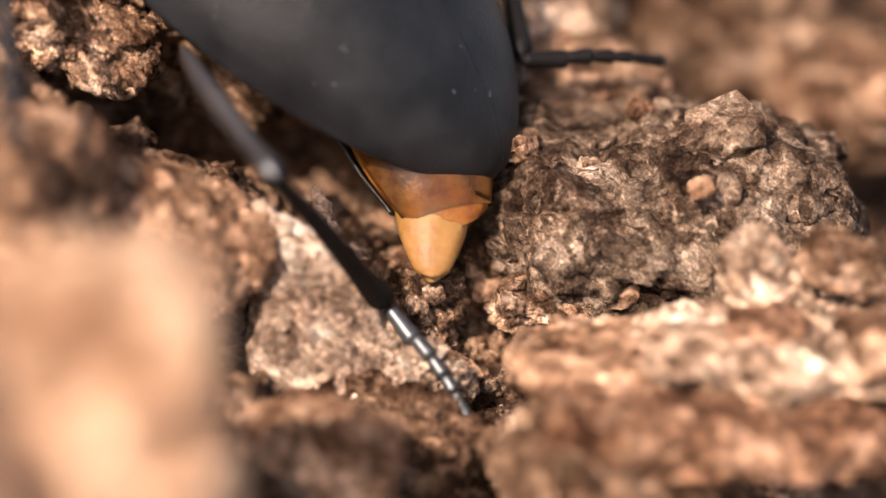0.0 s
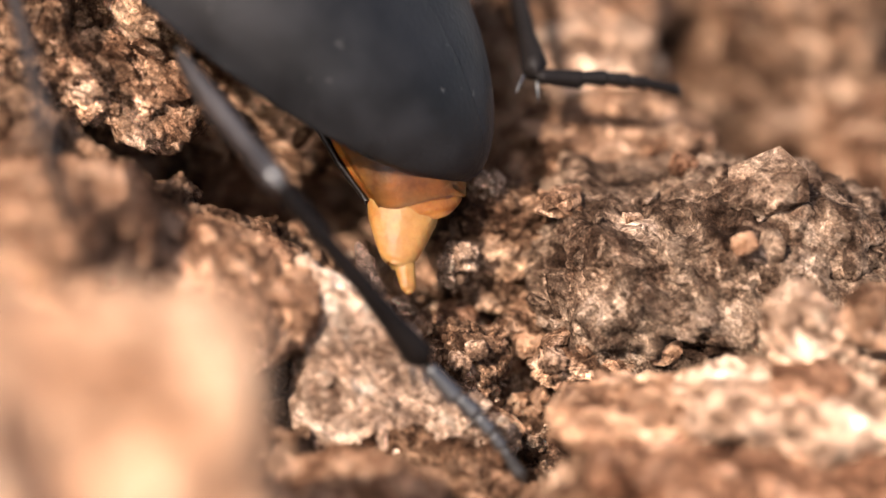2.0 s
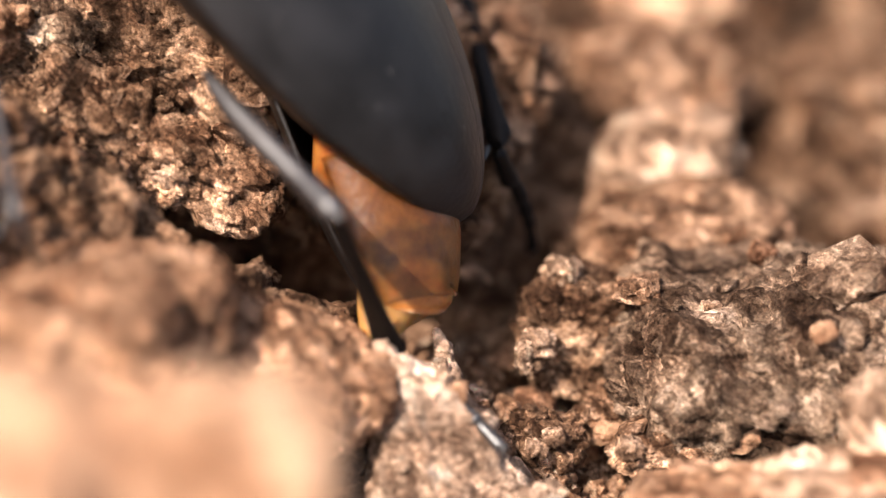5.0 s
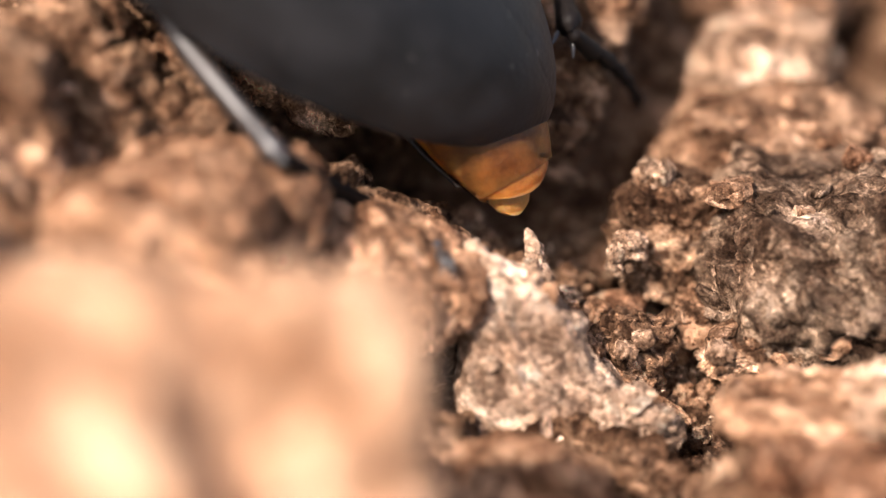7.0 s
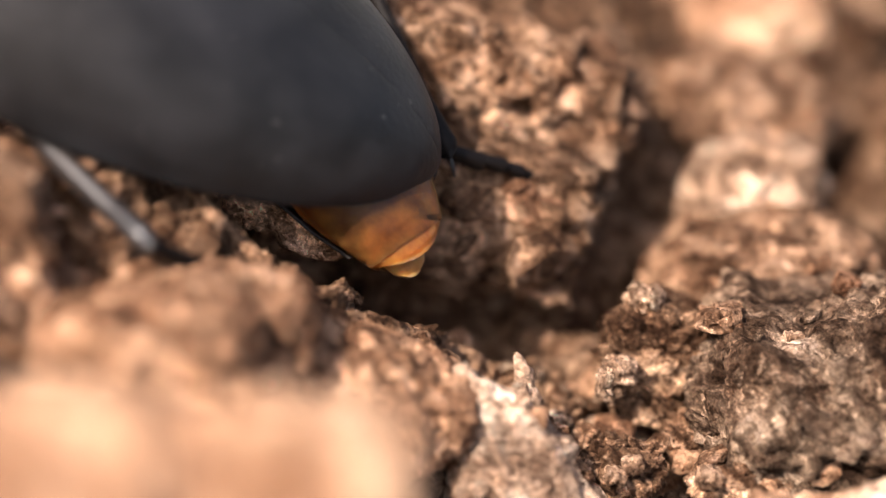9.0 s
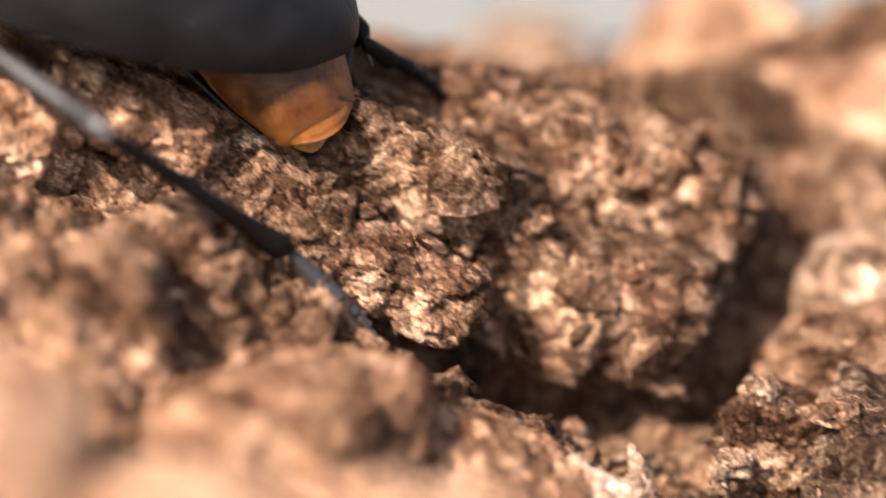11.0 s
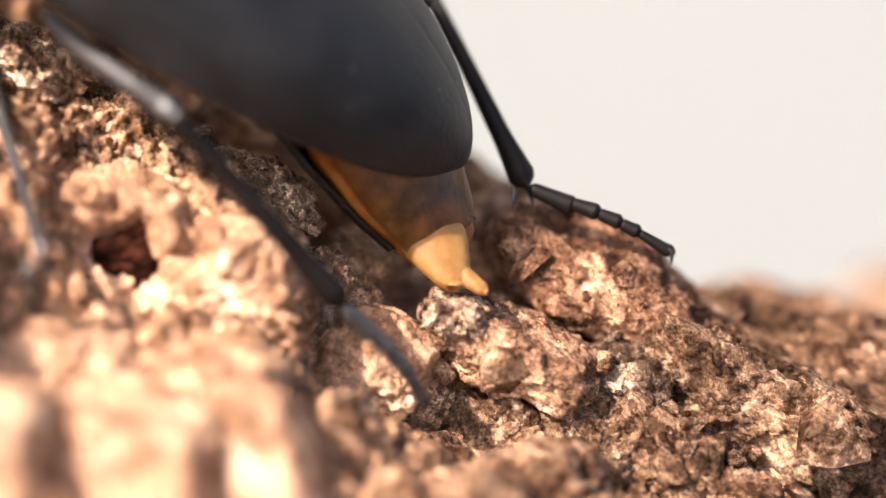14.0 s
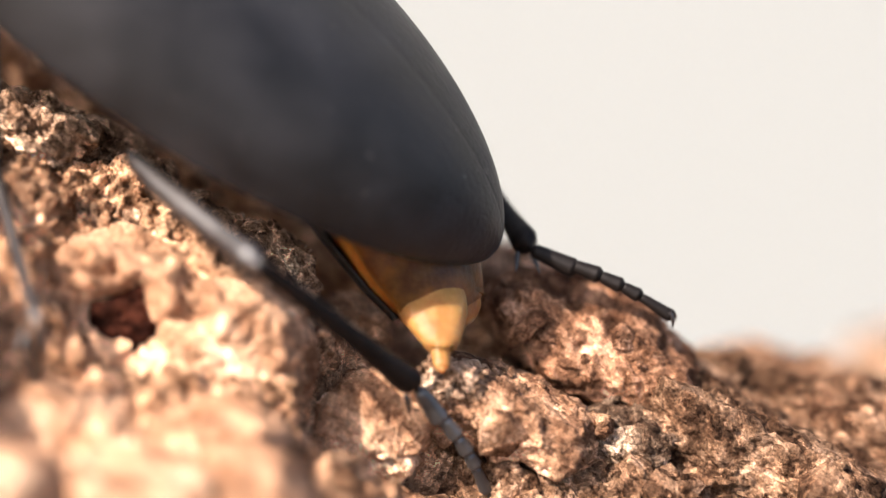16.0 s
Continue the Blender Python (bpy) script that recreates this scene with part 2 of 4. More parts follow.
def part(name, me, parent=None, label="", m=None):
    ob = new(name, me)
    if parent:
        ob.parent = parent
    if m:
        ob.matrix_basis = m
    return tagged(ob, label)


def grid_faces(nu, nv, wrap=False):
    a = np.arange(nu * nv).reshape(nu, nv)
    if wrap:
        a = np.concatenate([a, a[:, :1]], 1)
    return np.stack([a[:-1, :-1], a[1:, :-1], a[1:, 1:], a[:-1, 1:]], -1).reshape(-1, 4).tolist()


# ---- the bark face ----
def hill(x, y, cx, cy, rx, ry, turn=0.0):
    """A rounded bump of height 1 over an ellipse."""
    c, s = math.cos(radians(turn)), math.sin(radians(turn))
    u, v = ((x - cx) * c + (y - cy) * s) / rx, (-(x - cx) * s + (y - cy) * c) / ry
    return np.exp(-(u * u + v * v))


def gully(x, y, ax, ay, bx, by, width):
    """A furrow of depth 1 along a line."""
    dx, dy = bx - ax, by - ay
    t = np.clip(((x - ax) * dx + (y - ay) * dy) / (dx * dx + dy * dy), 0, 1)
    d = np.hypot(x - ax - t * dx, y - ay - t * dy)
    return np.exp(-(d / width) ** 2)


def bark_height(x, y):
    p = np.stack([x, y, np.zeros_like(x)], 1)
    w1 = fractal(p, 0.5, 3, 5) - 0.5
    w2 = fractal(p, 0.5, 3, 9) - 0.5
    xw, yw = x + 1.6 * w1, y + 1.6 * w2
    edge = np.interp(xw, [-26, -20, -13, -10, -8, -5, 0, 14], [-1.5, 0.6, 2.6, 3.3, 4.2, 8.5, 17.0, 24.0])
    over = np.maximum(0, yw - edge)
    h = -0.40 * over ** 1.5
    h += -0.5
    h += -3.4 * gully(xw, yw, -24.0, 0.0, -15.5, 1.4, 1.9) - 1.8 * gully(xw, yw, -15.0, 2.0, -12.9, 1.4, 0.9)
    h += -1.9 * gully(xw, yw, -5.2, 0.9, -3.2, 2.1, 0.7) - 2.2 * gully(xw, yw, -3.2, 2.1, -0.9, 3.7, 0.95) - 1.7 * gully(xw, yw, -0.9, 3.7, 2.2, 6.0, 1.0)
    h += -0.5 * hill(xw, yw, 3.0, 2.4, 1.8, 1.6) - 2.2 * gully(xw, yw, -0.3, 1.0, 0.6, -1.4, 0.8)
    h += 0.6 * hill(xw, yw, -4.0, 6.2, 3.0, 2.2, 35) + 0.3 * hill(xw, yw, -10.0, 3.9, 2.4, 1.6, 20)
    h += 0.7 * hill(xw, yw, -3.4, 4.4, 2.6, 1.1, 36)
    h += 1.4 * hill(xw, yw, 6.5, 6.0, 3.0, 2.4, 30) + 1.6 * hill(xw, yw, 8.0, 0.5, 3.5, 1.6, 30)
    h += -1.3 * hill(x, y, -16.09, -3.53, 0.85, 0.7) + 1.8 * hill(xw, yw, 1.5, 19.0, 5.0, 4.0) + 2.0 * hill(xw, yw, 9.0, 21.0, 5.0, 4.0)
    h += -0.9 * gully(x, y, -15.0, 2.2, 2.5, 2.8, 1.6) - 2.1 * gully(x, y, -12.4, -1.4, -9.8, -1.3, 1.15)
    h += -0.6 * hill(x, y, -16.4, -3.6, 2.2, 1.5) - 1.2 * hill(x, y, 2.4, -3.0, 1.3, 1.0) - 1.3 * hill(x, y, -16.0, -6.0, 1.6, 1.2)
    q = p + np.stack([w1, w2, w1 * 0], 1) * 0.8
    h += 1.2 * (ridged(p, 0.28, 3, 21) - 0.55) + 0.9 * (fractal(q, 0.9, 4, 3) - 0.5)
    near = np.hypot(x + 4, y - 3) < 26
    r = np.zeros_like(x)
    r[near] = crumbly(q[near] * (0.8, 1, 1), 4)
    return h + r


def axis(lo, hi, step, reach):
    core = np.arange(lo, hi, step)
    tail = [step * 1.25 ** k for k in range(1, 40)]
    out = np.cumsum(tail)
    out = out[out < reach]
    return np.concatenate([lo - out[::-1], core, hi + out])


def bark_sheet():
    xs, ys = axis(-25, 15, 0.05, 70), axis(-13, 24, 0.06, 70)
    gx, gy = np.meshgrid(xs, ys, indexing="ij")
    x, y = gx.ravel(), gy.ravel()
    h = bark_height(x, y)
    p = np.stack([x, y, h], 1)
    side = 0.30 * np.stack([fractal(p, 1.3, 3, 41) - 0.5, fractal(p, 1.3, 3, 43) - 0.5], 1)
    v = np.stack([x + side[:, 0], y + side[:, 1], h], 1)
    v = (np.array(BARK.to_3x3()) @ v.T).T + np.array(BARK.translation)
    me = mesh_from("ground", (v * MM).tolist(), grid_faces(len(xs), len(ys)), BARK_MAT)
    ob = new("ground", me)
    return tagged(ob, "crumbling brown bark face with tan lumps and dark furrows", "bark", kind="structure")


bark_sheet()


def wall():
    verts = [(x, y, z) for y in (0.35, 0.36) for x, z in ((-0.5, -0.25), (0.5, -0.25), (0.5, 0.45), (-0.5, 0.45))]
    faces = [(0, 1, 2, 3), (7, 6, 5, 4), (0, 4, 5, 1), (1, 5, 6, 2), (2, 6, 7, 3), (3, 7, 4, 0)]
    ob = new("backdrop", mesh_from("backdrop", verts, faces, WALL_MAT, False))
    tagged(ob, "plain cream wall far behind the bark", "wall", kind="structure")
    me = mesh_from("floor", [(-0.5, -0.4, -0.25), (0.5, -0.4, -0.25), (0.5, 0.35, -0.25), (-0.5, 0.35, -0.25)], [(0, 1, 2, 3)], WALL_MAT, False)
    tagged(new("floor", me), "plain cream floor under the log", "floor", kind="structure")


wall()


# ---- the beetle ----
# local axes: x towards its head, y to its left, z up; the origin is the hind tip of the wing cases
def lofted(rings, close=True):
    """Vertices and faces of a skin over equal rings of points, with capped ends."""
    n = len(rings[0])
    verts = [tuple(MM * c for c in v) for ring in rings for v in ring]
    faces = grid_faces(len(rings), n, True)
    if close:
        faces += [tuple(range(n))[::-1], tuple(range((len(rings) - 1) * n, len(rings) * n))]
    return verts, faces


def limb(stations, seg=16, flat=1.0):
    """A limb along x through (x, z, radius) stations, rounded at both ends."""
    xs = np.array([s[0] for s in stations])
    t = np.linspace(xs[0], xs[-1], 34)
    zc, r = np.interp(t, xs, [s[1] for s in stations]), np.interp(t, xs, [s[2] for s in stations])
    end = np.minimum(t - t[0], t[-1] - t)
    r = r * np.sqrt(np.clip(end / (0.8 * r), 0.02, 1))
    rings = [[(x, flat * q * math.cos(2 * math.pi * k / seg), z + q * math.sin(2 * math.pi * k / seg)) for k in range(seg)] for x, z, q in zip(t, zc, r)]
    return lofted(rings)


LENGTH = 12.0
TAPER, HALF, TALL = 7.57, 3.64, 2.37


def outline(u):
    """Half width and height of the wing cases at u from hind tip (0) to shoulder (1)."""
    k = np.clip(u * LENGTH / TAPER, 0, 1)
    w = HALF * (1 - (1 - k) ** 2.1) ** 0.62
    h = TALL * (1 - (1 - np.clip(u * LENGTH / (0.92 * TAPER), 0, 1)) ** 2.0) ** 0.62
    front = np.clip((u - 0.62) / 0.38, 0, 1)
    return w * (1 - 0.13 * front ** 2), h * (1 - 0.10 * front ** 2)


def elytron(side):
    """One wing case: a half dome with a shallow suture, faint striae and a rolled margin."""
    us = np.concatenate([[0.0008, 0.003, 0.008, 0.016], np.linspace(0.026, 1, 190)])
    verts, nv = [], 44
    for u in us:
        w, h = outline(u)
        for j in range(nv):
            v = j / (nv - 7)
            if v <= 1:
                y = w * math.sin(v * math.pi / 2) ** 0.94 if v > 0 else 0
                z = h * max(0.0, 1 - (y / w) ** 2.5) ** 0.62
                z -= 0.006 * math.exp(-((y / 0.05) ** 2))
                z -= 0.003 * (0.5 + 0.5 * math.cos(2 * math.pi * y / w * 8)) * min(1, u * 5)
                y += 0.004
            else:
                e = (j - (nv - 7)) / 6
                y = w * (1.018 - 0.16 * e) + 0.004 + 0.022 * math.sin(2 * math.pi * u * LENGTH / 0.27) * math.sin(math.pi * e) * min(1, 4 * u)
                z = -0.10 * math.sin(min(1, e * 1.6) * math.pi / 2) - 0.10 * e
            verts.append((u * LENGTH * MM, side * y * MM, z * MM))
    f = grid_faces(len(us), nv)
    me = mesh_from("elytron", verts, f if side < 0 else [q[::-1] for q in f], ELYTRA_MAT)
    return me


def oval(rx, ry, rz, mat, name, pinch=0.0, nu=28, nv=28):
    rings = []
    for i in range(nu):
        a = math.pi * (i + 0.35) / (nu - 0.3)
        x = -math.cos(a)
        rings.append([(rx * x, ry * math.sin(a) * (1 - pinch * x) * math.cos(b), rz * math.sin(a) * math.sin(b)) for b in (2 * math.pi * k / nv for k in range(nv))])
    return mesh_from(name, *lofted(rings), mat)


def belly():
    """The underside: flattened segments that step in towards the tail."""
    rings = []
    for i, u in enumerate(np.linspace(0.06, 1, 60)):
        w, h = outline(u)
        w *= 0.90
        step = 0.05 * ((u * 9) % 1.0)
        d = (0.55 + 0.62 * min(1, u * 1.9)) - step
        ring = [(u * LENGTH, w * math.cos(a), (0.25 if math.sin(a) > 0 else d) * math.sin(a) - 0.05) for a in (2 * math.pi * k / 32 for k in range(32))]
        rings.append(ring)
    return mesh_from("belly", *lofted(rings), BELLY_MAT)


def oval_rings(stations, mat, name, wave=0.0, fold=0.02):
    """A flattened tapering skin along x through (x, half width, half height) stations."""
    xs = [q[0] for q in stations]
    t = np.linspace(xs[0], xs[-1], 44)
    ry, rz = np.interp(t, xs, [q[1] for q in stations]), np.interp(t, xs, [q[2] for q in stations])
    rings = []
    for i, x in enumerate(t):
        ring = []
        for k in range(32):
            a = 2 * math.pi * k / 32
            f = 1 + fold * (math.sin(3 * a + 2.2 * x) + 0.6 * math.sin(7 * a - 3 * x))
            ring.append((x + wave * math.cos(2 * a) * (1 - i / 43), f * ry[i] * math.cos(a), f * rz[i] * math.sin(a)))
        rings.append(ring)
    return mesh_from(name, *lofted(rings), mat)


def shell_rings(stations, mat, name, start, end, thick):
    """A curved plate: an arc of such a skin between two angles, with a thickness and a rounded hind edge."""
    xs = [q[0] for q in stations]
    t = np.linspace(xs[0], xs[-1], 30)
    ry, rz = np.interp(t, xs, [q[1] for q in stations]), np.interp(t, xs, [q[2] for q in stations])
    arc = [radians(start + (end - start) * k / 24) for k in range(25)]
    rings = []
    for x, w, h in zip(t, ry, rz):
        outer = [(x + 0.35 * math.sin(a + 0.4) ** 2 * (1 - (x - xs[0]) / (xs[-1] - xs[0])), w * math.cos(a), h * math.sin(a)) for a in arc]
        inner = [(x, (w - thick) * math.cos(a), (h - thick) * math.sin(a)) for a in reversed(arc)]
        rings.append(outer + inner)
    return mesh_from(name, *lofted(rings), mat)


def tail_tip():
    """The pale egg-laying tip, blunt at the origin, running forward along x."""
    return oval_rings([(0, 0.20, 0.12), (0.04, 0.30, 0.18), (0.35, 0.44, 0.27), (0.8, 0.60, 0.37), (1.3, 0.68, 0.44), (3.4, 0.6, 0.42)], YELLOW_MAT, "ovipositor", 0.05)


def egg_tube():
    return oval_rings([(0, 0.05, 0.05), (0.1, 0.14, 0.12), (0.5, 0.18, 0.15), (1.6, 0.24, 0.2), (2.4, 0.22, 0.2)], YELLOW_MAT, "egg_tube")


def sternite():
    """The last belly plate: a dark scoop below the tail."""
    return shell_rings([(0.45, 1.00, 0.76), (1.2, 1.30, 0.92), (2.4, 1.62, 1.12), (4.2, 1.95, 1.25)], BELLY_MAT, "sternite", 185, 350, 0.07)


def tail_collar():
    return oval_rings([(-0.10, 0.66, 0.42), (-0.04, 0.76, 0.50), (0.7, 1.02, 0.68), (1.5, 1.26, 0.85), (2.6, 1.45, 0.95), (3.4, 1.2, 0.8)], AMBER_MAT, "tail_segment", 0.12)


def tail_plate():
    """The last back plate: an amber hood over the tail."""
    return shell_rings([(0.10, 0.88, 0.62), (0.5, 1.05, 0.76), (1.2, 1.28, 0.90), (2.8, 1.5, 1.02)], DARK_AMBER, "tergite", 8, 150, 0.05)


def tarsus_mesh(mat, size=1.0, thin=1.0):
    """Five bead-like joints that shrink and dip, built along x."""
    out = []
    x = 0.0
    for k, (n, r) in enumerate([(0.98, 0.17), (0.62, 0.15), (0.54, 0.14), (0.46, 0.13), (0.76, 0.11)]):
        n, r = n * size, r * thin
        v, f = limb([(0, 0, r * 0.75), (n * 0.55, 0, r * 0.95), (n * 0.9, 0, r * 1.12), (n, 0, r)], 12)
        dip = 0.09 * math.sin(math.pi * k / 4.6)
        out.append((mesh_from("tarsomere", v, f, mat), x, dip))
        x += n * 0.825
    return out, x


def claw_mesh():
    rings = []
    for i in range(12):
        a = i / 11 * 1.5
        r = 0.05 * (1 - 0.9 * i / 11)
        rings.append([(0.28 * math.sin(a) + r * math.cos(b) * 0.3, r * math.cos(b), -0.26 * (1 - math.cos(a)) + r * math.sin(b)) for b in (2 * math.pi * k / 8 for k in range(8))])
    return mesh_from("claw", *lofted(rings), LEG_MAT)


FEMUR = mesh_from("femur", *limb([(-0.18, 0, 0.16), (0.08, 0, 0.24), (0.45, 0.02, 0.215), (0.9, 0.02, 0.19), (1.9, 0.04, 0.23), (2.8, 0.08, 0.21), (3.4, 0.16, 0.14), (3.7, 0.22, 0.04)], 18, 0.85), LEG_MAT)
TIBIA = mesh_from("tibia", *limb([(-0.10, 0, 0.13), (0.2, 0, 0.165), (1.7, 0.02, 0.17), (3.3, 0, 0.20), (4.2, 0, 0.28), (4.4, 0, 0.21)], 18, 0.85), SHANK_MAT)
SPUR = mesh_from("spur", *limb([(0, 0, 0.055), (0.25, -0.02, 0.04), (0.42, -0.06, 0.01)], 8), LEG_MAT)
THIN_TIBIA = mesh_from("tibia", *limb([(-0.10, 0, 0.11), (0.2, 0, 0.14), (1.7, 0.03, 0.125), (3.3, 0, 0.12), (4.2, 0, 0.15), (4.4, 0, 0.12)], 18, 0.85), LEG_MAT)
TARSAL, TARSUS_LEN = tarsus_mesh(TOE_MAT, 0.9)
DULL_TARSAL, _ = tarsus_mesh(SHANK_MAT)
THIN_TARSAL, _ = tarsus_mesh(LEG_MAT, 1.0, 0.68)
CLAW = claw_mesh()


def beetle_leg(body, label, joints, shin):
    """Femur, tibia and tarsus as three parts under the beetle; the tarsus carries its joints and claws."""
    femur, tibia = part("femur", FEMUR, body, label), part("tibia", shin, body)
    for s in (1, -1):
        part("spur", SPUR, tibia, m=pose(4.26 * MM, s * 0.14 * MM, -0.16 * MM, 0, 22, s * 18))
    first, x0, dip0 = joints[0]
    tarsus = part("tarsus", first, body)
    for k, (me, x, dip) in enumerate(joints[1:]):
        part("tarsomere", me, tarsus, m=pose(x * MM, 0, dip * MM, 0, -4 + 5 * k, 0))
    for s in (1, -1):
        part("claw", CLAW, tarsus, m=pose((joints[-1][1] + 0.62) * MM, s * 0.03 * MM, 0.0, 0, 24, s * 24))
    return femur, tibia, tarsus


beetle = tagged(new("beetle"), "black beetle with amber egg-laying tail on the bark", "beetle")
part("elytron", elytron(1), beetle, "matte black wing case")
part("elytron", elytron(-1), beetle, "matte black wing case")
part("belly", belly(), beetle, "glossy dark brown underside")
part("pronotum", oval(2.3, 3.0, 1.9, ELYTRA_MAT, "pronotum", 0.16), beetle, m=pose(13.7 * MM, 0, 0.15 * MM, 0, 6, 0))
part("head", oval(1.5, 1.5, 1.0, ELYTRA_MAT, "head", 0.15), beetle, m=pose(16.6 * MM, 0, -0.4 * MM, 0, 18, 0))
ovipositor = part("ovipositor", tail_tip(), beetle, "pale yellow translucent egg-laying tip")
tube = part("egg_tube", egg_tube(), beetle, "thin yellow egg-laying tube")
collar = part("tail_segment", tail_collar(), beetle, "amber brown tail segment")
tergite = part("tergite", tail_plate(), beetle, "dark amber tail plate")
last_sternite = part("sternite", sternite(), beetle, "dark brown last belly plate")
hind_left = beetle_leg(beetle, "shiny black hind leg", TARSAL, TIBIA)
hind_right = beetle_leg(beetle, "shiny black hind leg", DULL_TARSAL, TIBIA)
mid_left = beetle_leg(beetle, "shiny black middle leg", THIN_TARSAL, THIN_TIBIA)

# ---- loose lumps and grains ----
SPHERES = {}


def sphere_points(level):
    if level not in SPHERES:
        bm = bmesh.new()
        bmesh.ops.create_icosphere(bm, subdivisions=level, radius=1)
        SPHERES[level] = np.array([v.co[:] for v in bm.verts]), [[v.index for v in f.verts] for f in bm.faces]
        bm.free()
    return SPHERES[level]


def rough_blob(rx, ry, rz, peak, level, seed, grooves=0.0, pit=None, relief=1.0, square=0.30):
    """A broken lump: an ovoid with faceted lobes, crumbs and pores; peak above 0 draws its top to a point."""
    d, faces = sphere_points(level)
    box = np.abs(d).max(1)[:, None]
    p = d * (1 + square * (1 / box - 1)) * (rx, ry, rz)
    if peak:
        k = np.clip((d[:, 2] + 1) / 2, 0, 1)
        p[:, :2] *= (1 - peak * k ** 1.0)[:, None] * (1 + 0.25 * (1 - k))[:, None]
        p[:, 0] += -0.62 * rx * peak * k ** 2
    size = (rx * ry * rz) ** (1 / 3)
    zoom = max(1.0, 0.75 / size)
    o = p * zoom + 37.0 * seed
    a = 0.35 if peak else 1.0
    even = size * zoom
    out = size * a * (0.42 * (fractal(o, 0.8 / even, 3, seed) - 0.5) + 0.30 * (ridged(o, 1.0 / even, 3, seed + 2) - 0.55))
    out += relief * (0.5 if peak else 1.0) / zoom * crumbly(o, seed)
    if grooves:
        out += grooves * (ridged(o * (1, 1, 0.16), 1.5, 4, seed + 40, 0.6) - 0.55) * (1 - np.clip(d[:, 2], 0, 1))
    if pit:
        away = np.arccos(np.clip(d @ np.array(pit[:3]), -1, 1)) * (1 + 1.3 * (fractal(o, 1.8, 3, seed + 60) - 0.5))
        out -= pit[4] * np.exp(-(away / pit[3]) ** 4)
    return p + d * out[:, None], faces


FLAKES = {}
SMOOTH_LUMPS = (BLOB_MAT, SHADED_PIT_CRUST)


def flake_mesh(k, mat):
    """A small angular crumb, one of five shapes."""
    if (k, mat.name) not in FLAKES:
        d, faces = sphere_points(1)
        rng = random.Random(70 + k)
        box = np.abs(d).max(1)[:, None]
        rough = np.array([rng.uniform(0.72, 1.18) for _ in range(len(d))])[:, None]
        v = d * (1 + 0.7 * (1 / box - 1)) * rough * (0.5, 0.30 + 0.04 * k, 0.16 + 0.03 * k)
        FLAKES[k, mat.name] = mesh_from("flake", (v * MM).tolist(), faces, mat, False)
    return FLAKES[k, mat.name]


def add_flakes(ob, v, mat, seed):
    """Broken flakes that cling to the sides and top of a lump, as its parts."""
    rng = random.Random(seed)
    reach = v.max(0) - v.min(0)
    for _ in range(int(min(26, 6 + 1.6 * reach[0] * reach[2]))):
        p = v[rng.randrange(len(v))]
        n = Vector(p / (reach * reach)).normalized()
        if n.y > 0.25 or n.z < -0.55:
            continue
        s = min(0.30 * min(reach), 0.22 * math.exp(rng.gauss(0, 0.55)))
        turn = n.to_track_quat("Z", "Y").to_matrix().to_4x4() @ pose(0, 0, 0, rng.uniform(-25, 25), rng.uniform(-25, 25), rng.uniform(0, 360))
        m = Matrix.Translation(Vector(p) * MM) @ turn @ Matrix.Diagonal((s / 0.5, s / 0.5, s / 0.5, 1))
        part("flake", flake_mesh(rng.randrange(5), mat), ob, m=m)


def lump(x, y, z, rx, ry, rz, turn, peak, mat, level, seed, label, grooves=0.0, pit=None, square=None):
    small = level < 5
    v, f = rough_blob(rx, ry, rz, peak, 3 if small else level, seed, grooves, pit, 0.35 if mat == BLOB_MAT else 0.42 if mat in (ORANGE_CRUST, SLAB_CRUST) else 0.65, square or (0.85 if small else 0.30))
    ob = new("bark_lump", mesh_from("bark_lump", (v * MM).tolist(), f, mat, not small))
    ob.matrix_basis = metres(pose(x, y, z, 0, turn, 0))
    tagged(ob, label, "lump", "lumps on the bark")
    if not small and mat not in SMOOTH_LUMPS:
        add_flakes(ob, v, mat, seed)


lump(-0.25, 30.50, 24.00, 1.80, 1.90, 2.40, 0, 0.00, BLOB_MAT, 6, 3, "large blurred tan lump of crumbling bark")
lump(-3.64, 30.46, 23.98, 2.50, 3.80, 2.35, 0, 0.00, BLOB_MAT, 6, 4, "large blurred tan lump of crumbling bark")
lump(-6.78, 31.55, 24.76, 2.30, 3.60, 2.60, 0, 0.00, BLOB_MAT, 5, 5, "large blurred tan lump of crumbling bark")
lump(4.26, 39.75, 19.55, 2.50, 1.60, 3.75, -8, 0.86, PINK_CRUST, 6, 6, "pale pinkish pointed lump with a sharp tip", 0.8)
lump(3.71, 40.64, 22.18, 0.33, 0.30, 0.85, -5, 0.75, PINK_CRUST, 5, 7, "small pale pointed splinter of bark")
lump(5.24, 39.00, 19.92, 0.80, 0.40, 0.60, 25, 0.00, PINK_CRUST, 5, 8, "small pale chip lying on the bark")
lump(10.11, 41.79, 21.52, 3.30, 2.40, 1.75, 8, 0.00, STONE_MAT, 6, 9, "grey-brown block with a steep grooved face", 0.5)
lump(8.57, 45.21, 22.58, 2.10, 1.80, 1.15, 5, 0.00, CLOD_MAT, 6, 10, "tan crumbly lump standing on the bark face")
lump(11.50, 41.23, 22.60, 1.60, 1.40, 1.10, 10, 0.00, STONE_MAT, 5, 11, "grey-brown crusty lump with rough pitted faces", 0.5)
lump(11.16, 36.90, 21.18, 2.70, 1.30, 0.46, 5, 0.00, PALE_CRUST, 6, 12, "tan crumbly lump standing on the bark face")
lump(9.96, 35.83, 20.39, 3.20, 1.20, 0.60, 4, 0.00, ORANGE_CRUST, 6, 13, "reddish brown crumbly band below the pale ledge")
